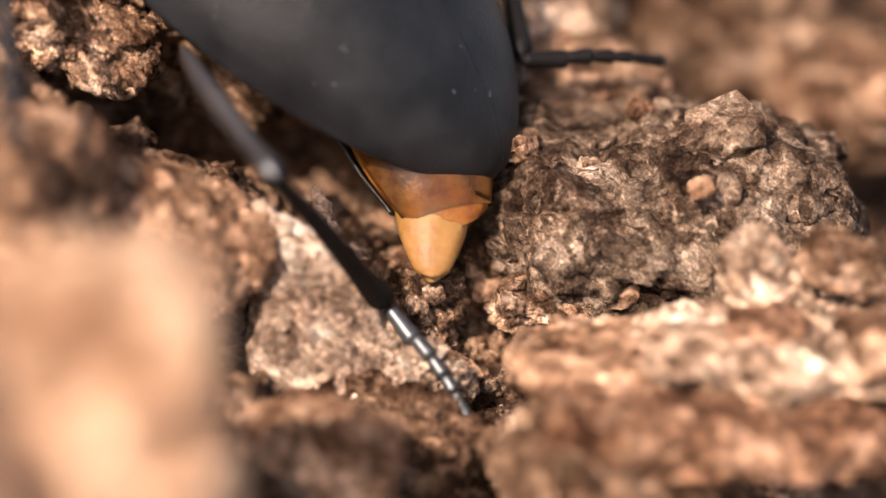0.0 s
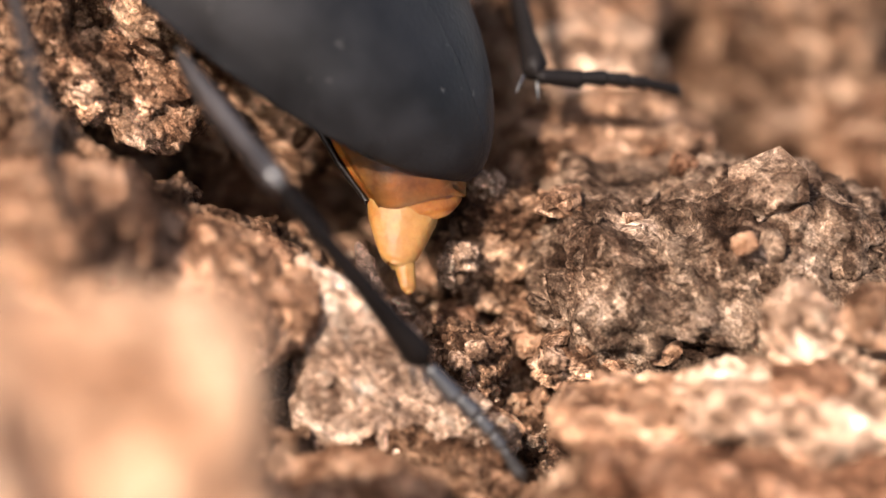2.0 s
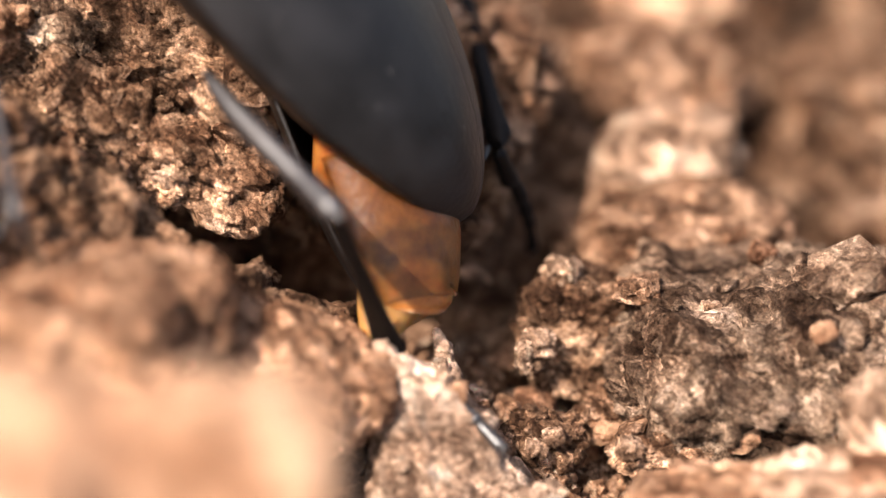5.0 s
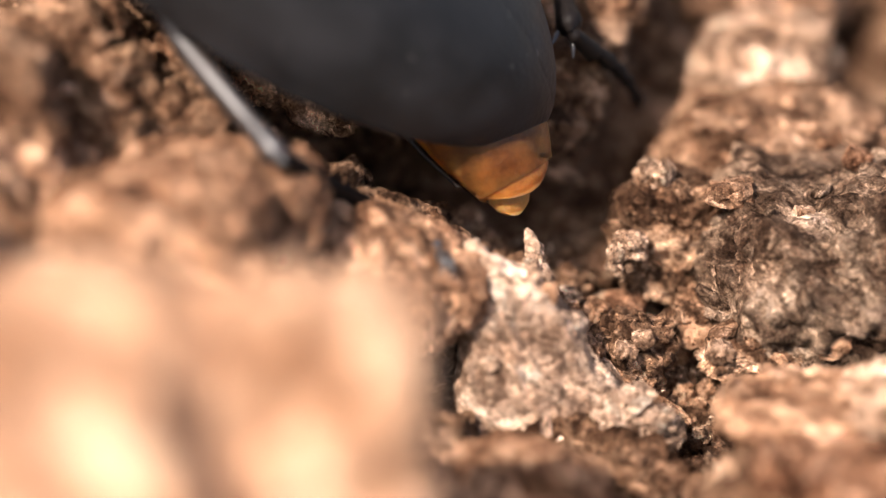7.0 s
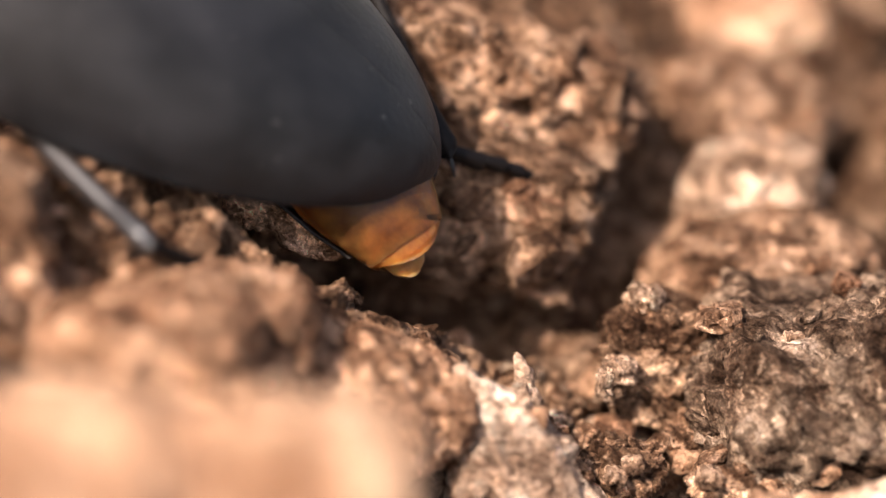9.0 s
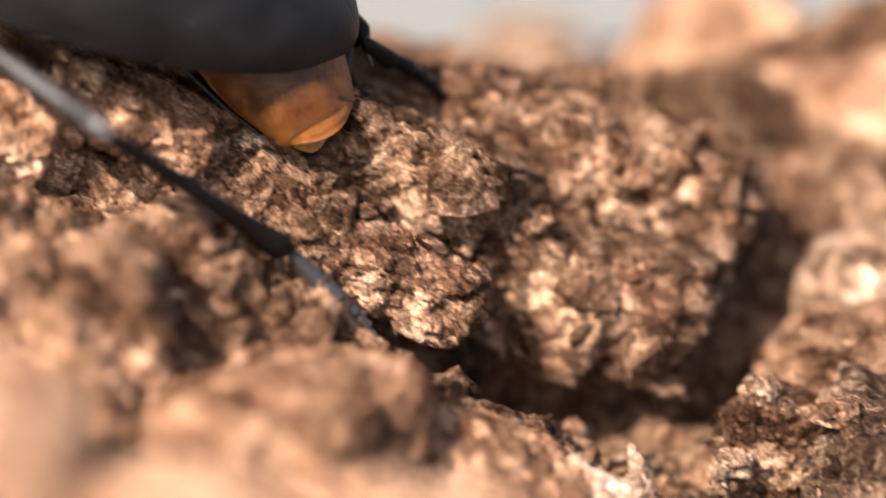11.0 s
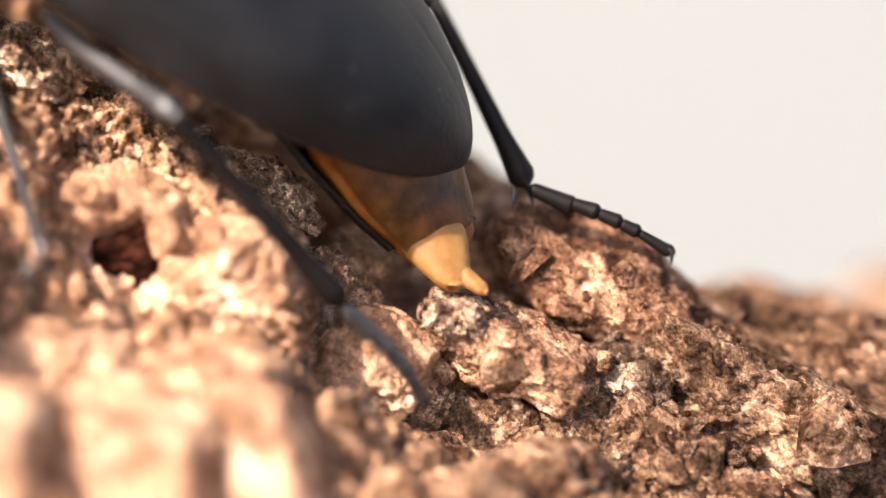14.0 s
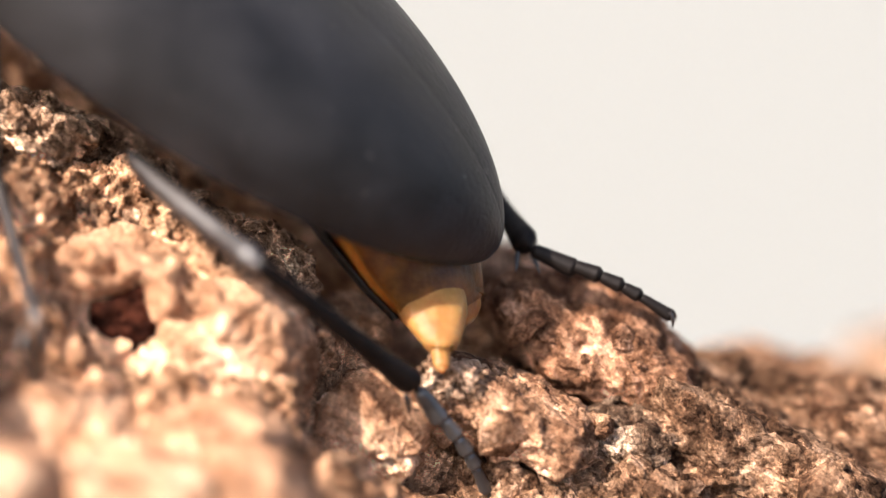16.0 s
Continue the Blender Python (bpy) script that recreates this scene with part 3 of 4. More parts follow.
lump(7.96, 35.93, 19.34, 1.90, 1.60, 1.00, 20, 0.00, BARK_MAT, 5, 14, "tan crumbly lump standing on the bark face")
lump(10.95, 37.83, 22.25, 0.85, 0.60, 0.85, -6, 0.50, PALE_CRUST, 5, 15, "tan crumbly lump standing on the bark face")
lump(12.54, 36.07, 21.72, 0.70, 0.70, 0.45, 0, 0.00, CLOD_MAT, 5, 16, "tan crumbly lump standing on the bark face")
lump(0.33, 39.90, 22.93, 2.50, 1.40, 0.95, 28, 0.00, SLAB_CRUST, 6, 17, "tan crumbly lump standing on the bark face")
lump(-2.81, 37.44, 24.54, 1.90, 1.50, 0.95, 0, 0.00, SLAB_CRUST, 6, 18, "tan crumbly lump standing on the bark face")
lump(1.44, 40.66, 22.73, 1.50, 0.90, 0.55, 35, 0.00, BARK_MAT, 6, 19, "dark brown crumbly lump beside the furrow")
lump(-2.31, 43.09, 26.22, 0.90, 0.80, 0.95, 10, 0.00, BARK_MAT, 5, 23, "dark brown crumbly lump beside the furrow")
lump(-4.44, 40.97, 25.77, 1.30, 1.20, 1.60, 0, 0.00, CLOD_MAT, 5, 26, "dark brown crumbly lump beside the furrow")
lump(3.87, 44.37, 24.53, 0.80, 0.40, 0.50, 20, 0.00, ORANGE_CRUST, 5, 30, "reddish tan slab of crumbling bark")
lump(-3.24, 42.04, 25.47, 1.50, 1.00, 0.95, 20, 0.00, CLOD_MAT, 6, 32, "tan crumbly lump standing on the bark face")
lump(-5.24, 38.96, 25.80, 1.00, 1.00, 1.60, 0, 0.00, CLOD_MAT, 5, 33, "tan crumbly lump standing on the bark face")
lump(-1.92, 38.76, 24.47, 1.90, 1.20, 0.85, 4, 0.00, SLAB_CRUST, 6, 34, "tan crumbly lump standing on the bark face")
lump(1.45, 39.84, 22.85, 1.40, 1.00, 0.72, 30, 0.00, SLAB_CRUST, 6, 35, "dark brown crumbly lump beside the furrow")
lump(8.95, 54.20, 24.80, 2.60, 2.20, 2.00, 0, 0.00, BLOB_MAT, 5, 36, "large blurred tan lump of crumbling bark")
lump(6.55, 55.79, 25.56, 2.00, 2.00, 2.20, 0, 0.00, BLOB_MAT, 5, 37, "large blurred tan lump of crumbling bark")
lump(8.60, 47.08, 23.88, 1.40, 1.20, 0.85, 0, 0.00, PALE_CRUST, 5, 38, "tan crumbly lump standing on the bark face")
lump(2.78, 52.89, 25.16, 2.20, 2.00, 1.30, 10, 0.00, BLOB_MAT, 5, 39, "large blurred tan lump of crumbling bark")
lump(-3.83, 45.27, 29.18, 2.15, 1.50, 0.85, 28, 0.00, ORANGE_CRUST, 6, 40, "reddish tan slab of crumbling bark")
lump(-5.20, 43.15, 28.33, 1.65, 0.90, 0.62, 24, 0.00, SLAB_CRUST, 6, 41, "reddish boulder-like lump with a pale crust end")
lump(-6.08, 42.52, 29.16, 0.55, 0.42, 0.36, 0, 0.00, PALE_CRUST, 5, 42, "grey-brown crusty lump with rough pitted faces")
lump(-12.35, 42.83, 31.36, 1.90, 1.00, 0.80, 14, 0.00, PALE_CRUST, 6, 50, "tan crumbly lump standing on the bark face")
lump(-10.08, 42.13, 30.76, 1.10, 0.80, 0.45, 12, 0.00, BLOB_MAT, 5, 51, "tan crumbly lump standing on the bark face")
lump(-9.84, 41.42, 29.71, 1.35, 1.30, 1.35, 10, 0.00, BLOB_MAT, 6, 52, "tan crumbly lump standing on the bark face")
lump(-7.58, 42.67, 28.00, 1.10, 1.00, 1.15, 20, 0.00, BLOB_MAT, 6, 53, "tan crumbly lump standing on the bark face")
lump(-5.36, 43.68, 26.61, 1.90, 1.20, 1.05, 22, 0.00, BARK_MAT, 6, 54, "tan crumbly lump standing on the bark face")
lump(-12.48, 39.31, 28.57, 1.80, 1.60, 1.25, 6, 0.00, BLOB_MAT, 6, 55, "tan crumbly lump standing on the bark face")
lump(-8.66, 37.82, 27.88, 1.20, 1.40, 1.30, 0, 0.35, BLOB_MAT, 5, 56, "tan crumbly lump standing on the bark face")
lump(-10.60, 36.99, 27.70, 1.70, 1.60, 1.40, 0, 0.00, BLOB_MAT, 5, 57, "tan crumbly lump standing on the bark face")
lump(-12.79, 35.53, 28.07, 1.60, 1.60, 1.60, 0, 0.00, BLOB_MAT, 5, 58, "tan crumbly lump standing on the bark face")
lump(-6.68, 41.44, 26.15, 1.30, 1.20, 1.00, 10, 0.00, CLOD_MAT, 5, 59, "tan crumbly lump standing on the bark face")
lump(-8.17, 44.28, 29.67, 0.70, 0.60, 0.40, 20, 0.00, BLOB_MAT, 5, 64, "tan crumbly lump standing on the bark face")
lump(-9.71, 39.11, 28.53, 1.30, 1.20, 1.00, 10, 0.00, BLOB_MAT, 6, 66, "tan crumbly lump standing on the bark face")
lump(-8.28, 41.51, 27.12, 0.75, 0.80, 0.60, 10, 0.00, BARK_MAT, 6, 67, "dark brown crumbly lump beside the furrow")
lump(13.69, 51.16, 21.79, 3.00, 2.50, 1.50, 5, 0.00, BARK_MAT, 5, 68, "large blurred tan lump of crumbling bark")
lump(15.77, 48.15, 21.34, 2.00, 2.00, 1.20, 0, 0.00, CLOD_MAT, 5, 69, "large blurred tan lump of crumbling bark")
lump(8.84, 50.44, 24.50, 2.00, 2.00, 1.00, 5, 0.00, CLOD_MAT, 5, 70, "large blurred tan lump of crumbling bark")
lump(13.49, 50.71, 23.51, 2.20, 2.00, 1.20, 0, 0.00, BARK_MAT, 5, 71, "large blurred tan lump of crumbling bark")
lump(3.75, 39.46, 22.33, 0.16, 0.15, 0.15, 0, 0.00, BLOB_MAT, 4, 73, "small pale chip lying on the bark")
lump(10.74, 41.12, 22.40, 0.20, 0.18, 0.16, -20, 0.00, BLOB_MAT, 4, 76, "small pale chip lying on the bark")
lump(-11.73, 41.22, 30.50, 1.45, 1.25, 1.20, 0, 0.00, BLOB_MAT, 6, 78, "tan crumbly lump standing on the bark face", 0, (0.12, -0.98, 0.10, 0.50, 1.5))
# red crumbs fill the pit; their darkened colour stands in for its shade
lump(-11.48, 40.64, 30.49, 0.46, 0.34, 0.40, 0, 0.00, SHADED_PIT_CRUST, 5, 79, "reddish crumb in a small pit, its colour darkened as shade")
lump(7.18, 41.60, 23.29, 0.40, 0.30, 0.20, 6, 0.00, CLOD_MAT, 4, 87, "small pale chip lying on the bark")
lump(9.63, 42.22, 23.62, 0.24, 0.20, 0.18, 20, 0.00, ORANGE_CRUST, 4, 89, "small pale chip lying on the bark")
lump(10.08, 39.31, 23.27, 0.20, 0.16, 0.15, -20, 0.00, BLOB_MAT, 4, 90, "small pale chip lying on the bark")
lump(0.20, 51.15, 26.12, 3.20, 2.40, 1.20, 12, 0.00, CLOD_MAT, 5, 95, "large blurred tan lump of crumbling bark")
lump(5.44, 40.59, 20.87, 0.70, 0.60, 0.45, 10, 0.00, BARK_MAT, 5, 96, "tan crumbly lump standing on the bark face")
lump(6.68, 41.41, 20.99, 0.50, 0.50, 0.40, 0, 0.00, CLOD_MAT, 5, 97, "tan crumbly lump standing on the bark face")
lump(7.50, 40.08, 20.86, 1.00, 0.60, 0.35, 0, 0.00, CLOD_MAT, 5, 98, "tan crumbly lump standing on the bark face")
lump(6.17, 42.27, 21.26, 0.50, 0.50, 0.35, 10, 0.00, BARK_MAT, 5, 99, "tan crumbly lump standing on the bark face")
lump(5.38, 41.79, 20.94, 0.35, 0.35, 0.25, 0, 0.00, ORANGE_CRUST, 5, 100, "reddish tan slab of crumbling bark")
lump(10.70, 36.78, 21.78, 0.62, 0.50, 0.24, 3, 0.00, ORANGE_CRUST, 5, 110, "reddish tan slab of crumbling bark")
lump(12.24, 37.54, 22.47, 0.75, 0.60, 0.38, 12, 0.00, CLOD_MAT, 5, 111, "tan crumbly lump standing on the bark face")
lump(8.51, 35.69, 20.13, 0.85, 0.50, 0.30, -8, 0.00, CLOD_MAT, 5, 112, "tan crumbly lump standing on the bark face")
lump(6.60, 36.64, 19.70, 0.60, 0.50, 0.34, 10, 0.00, CLOD_MAT, 5, 113, "tan crumbly lump standing on the bark face")
lump(-11.81, 40.56, 30.58, 0.26, 0.21, 0.23, 0, 0.00, SHADED_PIT_CRUST, 4, 114, "reddish crumb in a small pit, its colour darkened as shade")
lump(-11.10, 40.63, 30.43, 0.28, 0.22, 0.25, 0, 0.00, SHADED_PIT_CRUST, 4, 115, "reddish crumb in a small pit, its colour darkened as shade")
lump(-11.42, 40.68, 30.88, 0.27, 0.22, 0.24, 0, 0.00, SHADED_PIT_CRUST, 4, 116, "reddish crumb in a small pit, its colour darkened as shade")
lump(-11.52, 40.51, 30.20, 0.25, 0.20, 0.23, 0, 0.00, SHADED_PIT_CRUST, 4, 117, "reddish crumb in a small pit, its colour darkened as shade")
lump(-11.17, 40.71, 30.84, 0.20, 0.16, 0.18, 0, 0.00, SHADED_PIT_CRUST, 4, 118, "reddish crumb in a small pit, its colour darkened as shade")
lump(-11.77, 40.49, 30.24, 0.20, 0.16, 0.18, 0, 0.00, SHADED_PIT_CRUST, 4, 119, "reddish crumb in a small pit, its colour darkened as shade")
lump(2.66, 68.09, 23.25, 1.50, 1.40, 0.90, 0, 0.00, PALE_CRUST, 5, 120, "large blurred tan lump of crumbling bark")
lump(-0.33, 52.28, 26.26, 1.90, 1.60, 1.00, 12, 0.00, CLOD_MAT, 5, 121, "large blurred tan lump of crumbling bark")
lump(5.75, 60.37, 24.39, 1.70, 1.60, 1.20, 0, 0.00, BARK_MAT, 5, 122, "large blurred tan lump of crumbling bark")
lump(-0.95, 44.85, 27.18, 2.50, 1.40, 1.05, 25, 0.00, BARK_MAT, 6, 123, "dark brown crumbly lump beside the furrow", square=0.6)
lump(-2.22, 43.64, 26.45, 1.60, 1.10, 0.85, 28, 0.00, BARK_MAT, 6, 124, "dark brown crumbly lump beside the furrow")
lump(-3.08, 44.00, 27.70, 0.90, 0.70, 0.60, 30, 0.00, STONE_MAT, 5, 125, "dark grey-brown crusty lump below the slabs")
lump(-14.08, 42.93, 33.39, 1.60, 1.00, 0.75, 20, 0.00, PALE_CRUST, 6, 126, "pale crust of bark in the beetle's shade")
lump(1.99, 45.16, 24.66, 3.60, 1.20, 1.45, 15, 0.00, BARK_MAT, 6, 127, "brown fibrous slab of bark above the furrow", square=0.65)
lump(2.89, 46.45, 26.35, 3.30, 1.30, 1.20, 14, 0.00, CLOD_MAT, 6, 128, "brown fibrous slab of bark above the furrow", square=0.6)
lump(3.15, 36.90, 19.74, 1.40, 0.90, 0.85, 10, 0.00, SLAB_CRUST, 6, 129, "tan crumbly lump standing on the bark face")
lump(5.13, 43.33, 21.17, 0.26, 0.22, 0.20, -21, 0.00, BLOB_MAT, 4, 130, "small pale chip lying on the bark")
lump(4.99, 42.68, 20.62, 0.24, 0.20, 0.18, -13, 0.00, PALE_CRUST, 4, 131, "small pale chip lying on the bark")
lump(5.12, 41.52, 20.97, 0.17, 0.14, 0.13, 19, 0.00, PALE_CRUST, 4, 132, "small pale chip lying on the bark")
lump(6.37, 42.64, 20.19, 0.24, 0.20, 0.18, -3, 0.00, PALE_CRUST, 4, 133, "small pale chip lying on the bark")
lump(6.53, 42.23, 20.04, 0.20, 0.17, 0.15, -13, 0.00, PALE_CRUST, 4, 134, "small pale chip lying on the bark")
lump(6.59, 40.98, 20.76, 0.26, 0.22, 0.20, 5, 0.00, BLOB_MAT, 4, 135, "small pale chip lying on the bark")
lump(5.52, 40.04, 21.12, 0.18, 0.15, 0.14, -25, 0.00, PALE_CRUST, 4, 136, "small pale chip lying on the bark")
lump(6.84, 39.70, 21.03, 0.22, 0.19, 0.17, 20, 0.00, PALE_CRUST, 4, 137, "small pale chip lying on the bark")
lump(5.21, 39.99, 20.93, 0.20, 0.17, 0.15, 15, 0.00, PALE_CRUST, 4, 138, "small pale chip lying on the bark")
lump(8.81, 39.64, 21.17, 0.28, 0.24, 0.21, -15, 0.00, BLOB_MAT, 4, 139, "small pale chip lying on the bark")
lump(7.56, 41.16, 22.83, 0.24, 0.20, 0.18, 20, 0.00, PALE_CRUST, 4, 140, "small pale chip lying on the bark")
lump(8.45, 40.96, 23.09, 0.16, 0.14, 0.12, 0, 0.00, PALE_CRUST, 4, 141, "small pale chip lying on the bark")
lump(7.90, 37.57, 20.98, 1.50, 1.00, 0.42, -4, 0.00, SLAB_CRUST, 6, 142, "tan crumbly lump standing on the bark face")
lump(6.31, 42.69, 22.11, 1.05, 0.80, 1.20, -10, 0.00, BARK_MAT, 6, 143, "brown crumbly lump beside the beetle's tail")
lump(5.96, 42.48, 23.33, 0.32, 0.28, 0.26, 20, 0.00, PALE_CRUST, 5, 144, "small pale crest of crumbled bark")
lump(5.40, 41.60, 22.11, 0.28, 0.26, 0.45, 15, 0.00, PALE_CRUST, 5, 145, "small pale crest of crumbled bark")
lump(-10.09, 43.33, 31.15, 1.35, 0.80, 0.60, 28, 0.00, PALE_CRUST, 6, 146, "pale crust of bark under the beetle")
lump(-13.75, 41.63, 32.49, 1.15, 0.90, 0.50, 25, 0.00, SLAB_CRUST, 6, 147, "layered tan lump above a dark crevice", square=0.5)
lump(-12.76, 43.68, 32.63, 1.30, 0.80, 0.60, 28, 0.00, PALE_CRUST, 6, 148, "pale crust of bark under the beetle")
lump(-2.00, 31.00, 23.60, 1.60, 2.20, 2.20, 0, 0.00, BLOB_MAT, 5, 149, "large blurred tan lump of crumbling bark")
lump(-0.91, 42.81, 25.46, 1.90, 0.70, 0.72, 22, 0.00, CLOD_MAT, 6, 150, "tan crumbly lump standing on the bark face", 0)


def grains():
    """Loose crumbs lying in the hollow and along the furrow."""
    rng = random.Random(4)
    shapes = []
    for k in range(7):
        v, f = rough_blob(0.5, 0.40, 0.34, 0, 3, 60 + k, square=0.8)
        mats = (SLAB_CRUST, PALE_CRUST, BLOB_MAT)
        shapes.append(mesh_from("grain", (v * MM).tolist(), f, mats[k % 3], False))
    zones = ((3.0, 1.5, 1.6, 0.9, 190), (5.2, 1.9, 1.3, 1.0, 60), (0.8, 3.2, 1.0, 0.8, 20), (-11.0, 1.2, 1.4, 0.8, 30), (-6.0, 2.5, 2.5, 1.5, 30))
    for cx, cy, sx, sy, count in zones:
        for _ in range(count):
            gx, gy = rng.gauss(cx, sx), rng.gauss(cy, sy)
            h = float(bark_height(np.array([gx]), np.array([gy]))[0])
            s = rng.choice((0.18, 0.22, 0.28, 0.36, 0.5)) * rng.uniform(0.8, 1.2)
            ob = new("grain", shapes[rng.randrange(7)])
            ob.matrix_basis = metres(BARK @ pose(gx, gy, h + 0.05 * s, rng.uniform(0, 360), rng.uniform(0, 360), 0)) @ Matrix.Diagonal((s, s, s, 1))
            tagged(ob, "small angular tan crumb lying on the bark", "crumb", "crumbs on the bark")


grains()


# ---- what moves ----
BEETLE_PATH = [
    (0.0, 2.450, 2.594, 1.920, -4.6, 4.0, 160.5), (0.5, 2.533, 2.543, 1.938, -3.0, 3.4, 160.8),
    (1.0, 1.666, 2.482, 1.291, 4.0, 0.9, 159.5), (1.5, 1.250, 2.514, 1.411, 2.8, 1.0, 162.4),
    (2.0, 0.952, 2.830, 1.819, 2.6, 0.4, 165.8), (2.5, 0.901, 2.881, 1.894, 1.8, -2.8, 167.4),
    (3.0, 0.796, 2.727, 1.819, 0.9, -7.0, 168.3), (3.5, 0.267, 2.870, 1.744, 12.4, -8.6, 170.2),
    (4.0, -0.351, 3.226, 1.730, 27.1, -11.6, 170.6), (6.5, -0.981, 2.486, 0.987, -3.0, -5.7, -176.9),
    (7.0, -0.939, 2.663, 1.236, -5.3, -4.7, -173.0), (7.5, -1.737, 2.387, 0.513, -3.0, -11.2, -177.0),
    (8.0, -1.794, 2.503, 0.891, -1.3, -4.1, -174.7), (10.5, -7.057, 3.027, 1.322, -3.6, 8.8, -164.4),
    (11.0, -8.375, 3.200, 1.578, -0.4, 6.1, -165.1), (11.5, -9.425, 2.834, 1.267, 1.8, 1.6, -164.0),
    (12.0, -11.009, 2.611, 1.280, 3.5, -5.8, -160.3), (12.5, -11.150, 2.561, 1.244, 9.5, -5.8, -163.2),
    (13.0, -11.393, 2.377, 1.078, 9.3, -7.6, -163.6), (13.5, -12.567, 1.881, 0.746, 9.6, -9.3, -161.8),
    (14.0, -13.344, 1.884, 0.781, 10.8, -10.6, -158.1), (14.5, -12.866, 1.948, 0.900, 7.5, -9.8, -159.5),
    (15.0, -12.743, 2.024, 0.846, 8.5, -9.0, -158.6), (15.5, -12.681, 1.759, 0.778, 7.3, -8.2, -162.0),
    (16.0, -12.601, 1.918, 0.850, 7.9, -7.9, -162.4),
]
TIP_PATH = [
    (0.0, -0.626, 2.039, -0.970, -25.2, -11.6, -43.9), (0.5, -0.512, 1.981, -1.015, -26.7, -14.1, -47.3),
    (1.0, -0.357, 1.875, -0.860, -25.3, -12.9, -44.8), (1.5, -0.542, 1.792, -0.909, -22.9, -12.3, -39.3),
    (2.0, -0.244, 1.966, -1.204, -28.3, -18.6, -49.2), (2.5, -0.317, 2.088, -1.304, -30.0, -19.5, -51.6),
    (3.0, -0.158, 1.763, -0.989, -27.9, -13.4, -48.9), (3.5, -0.280, 2.534, -1.270, -29.4, -8.3, -64.2),
    (4.0, -0.512, 2.958, -2.317, -32.9, -24.4, -79.5), (6.5, -0.173, 1.438, -1.058, -24.9, -21.4, -35.6),
    (7.0, -0.488, 1.464, -0.884, -20.8, -15.5, -32.3), (7.5, -0.432, 1.467, -0.750, -20.3, -13.6, -31.7),
    (8.0, -0.636, 1.443, -0.979, -18.9, -14.9, -28.3), (10.5, 0.017, 1.644, -1.299, -29.7, -25.9, -42.0),
    (11.0, -0.132, 1.572, -1.401, -29.3, -27.6, -38.8), (11.5, -0.189, 1.344, -1.249, -25.7, -25.4, -33.5),
    (12.0, -0.714, 1.572, -1.473, -21.7, -24.0, -32.0), (12.5, -0.909, 1.366, -1.551, -15.9, -19.3, -22.7),
    (13.0, -0.473, 1.274, -1.544, -22.0, -27.5, -27.5), (13.5, -0.320, 1.908, -1.047, -26.1, -5.6, -53.2),
    (14.0, -0.834, 2.127, -0.991, -26.1, -4.1, -47.7), (14.5, -0.494, 2.381, -0.814, -25.5, 2.4, -54.4),
    (15.0, -0.332, 2.421, -0.860, -28.8, -2.5, -61.7), (15.5, -0.404, 2.196, -0.758, -25.3, -0.2, -57.6),
    (16.0, -0.029, 2.267, -0.922, -26.2, 0.4, -62.8),
]
COLLAR_PATH = [
    (0.0, -0.054, 1.034, -0.739, -14.6, -10.6, -22.2), (0.5, -0.077, 0.917, -0.718, -13.2, -10.9, -20.2),
    (1.0, 0.080, 0.971, -0.600, -14.2, -9.4, -22.8), (1.5, 0.136, 0.894, -0.665, -13.9, -11.3, -21.7),
    (2.0, 0.146, 0.912, -0.823, -15.0, -15.0, -22.4), (2.5, 0.049, 0.939, -0.867, -15.2, -14.8, -22.1),
    (3.0, 0.124, 0.787, -0.797, -13.5, -13.6, -19.5), (3.5, -0.141, 0.929, -1.312, -16.2, -22.6, -20.3),
    (4.0, -0.780, 1.683, -1.480, -19.4, -20.4, -27.1), (6.5, -0.091, 1.192, -0.841, -16.9, -13.1, -25.6),
    (7.0, -0.189, 1.116, -0.675, -14.9, -10.0, -23.6), (7.5, -0.155, 1.163, -0.552, -15.1, -7.1, -24.5),
    (8.0, -0.253, 1.151, -0.801, -15.4, -11.7, -23.5), (10.5, 0.061, 1.373, -1.057, -20.9, -17.5, -30.4),
    (11.0, -0.071, 1.321, -1.143, -20.0, -18.6, -28.1), (11.5, -0.163, 1.164, -1.047, -17.2, -16.8, -24.4),
    (12.0, -0.446, 1.259, -1.183, -14.5, -17.1, -23.8), (12.5, -0.357, 1.127, -1.372, -16.1, -21.1, -22.3),
    (13.0, -0.149, 0.980, -1.205, -15.0, -20.5, -20.1), (13.5, -0.219, 1.008, -1.200, -15.7, -19.4, -20.4),
    (14.0, -0.456, 1.110, -1.107, -15.9, -15.7, -19.9), (14.5, -0.099, 1.028, -1.194, -14.9, -19.0, -21.4),
    (15.0, -0.222, 0.991, -0.992, -12.7, -14.2, -20.0), (15.5, -0.195, 0.820, -0.994, -11.4, -15.6, -17.4),
    (16.0, -0.017, 0.992, -1.229, -13.4, -19.2, -20.7),
]
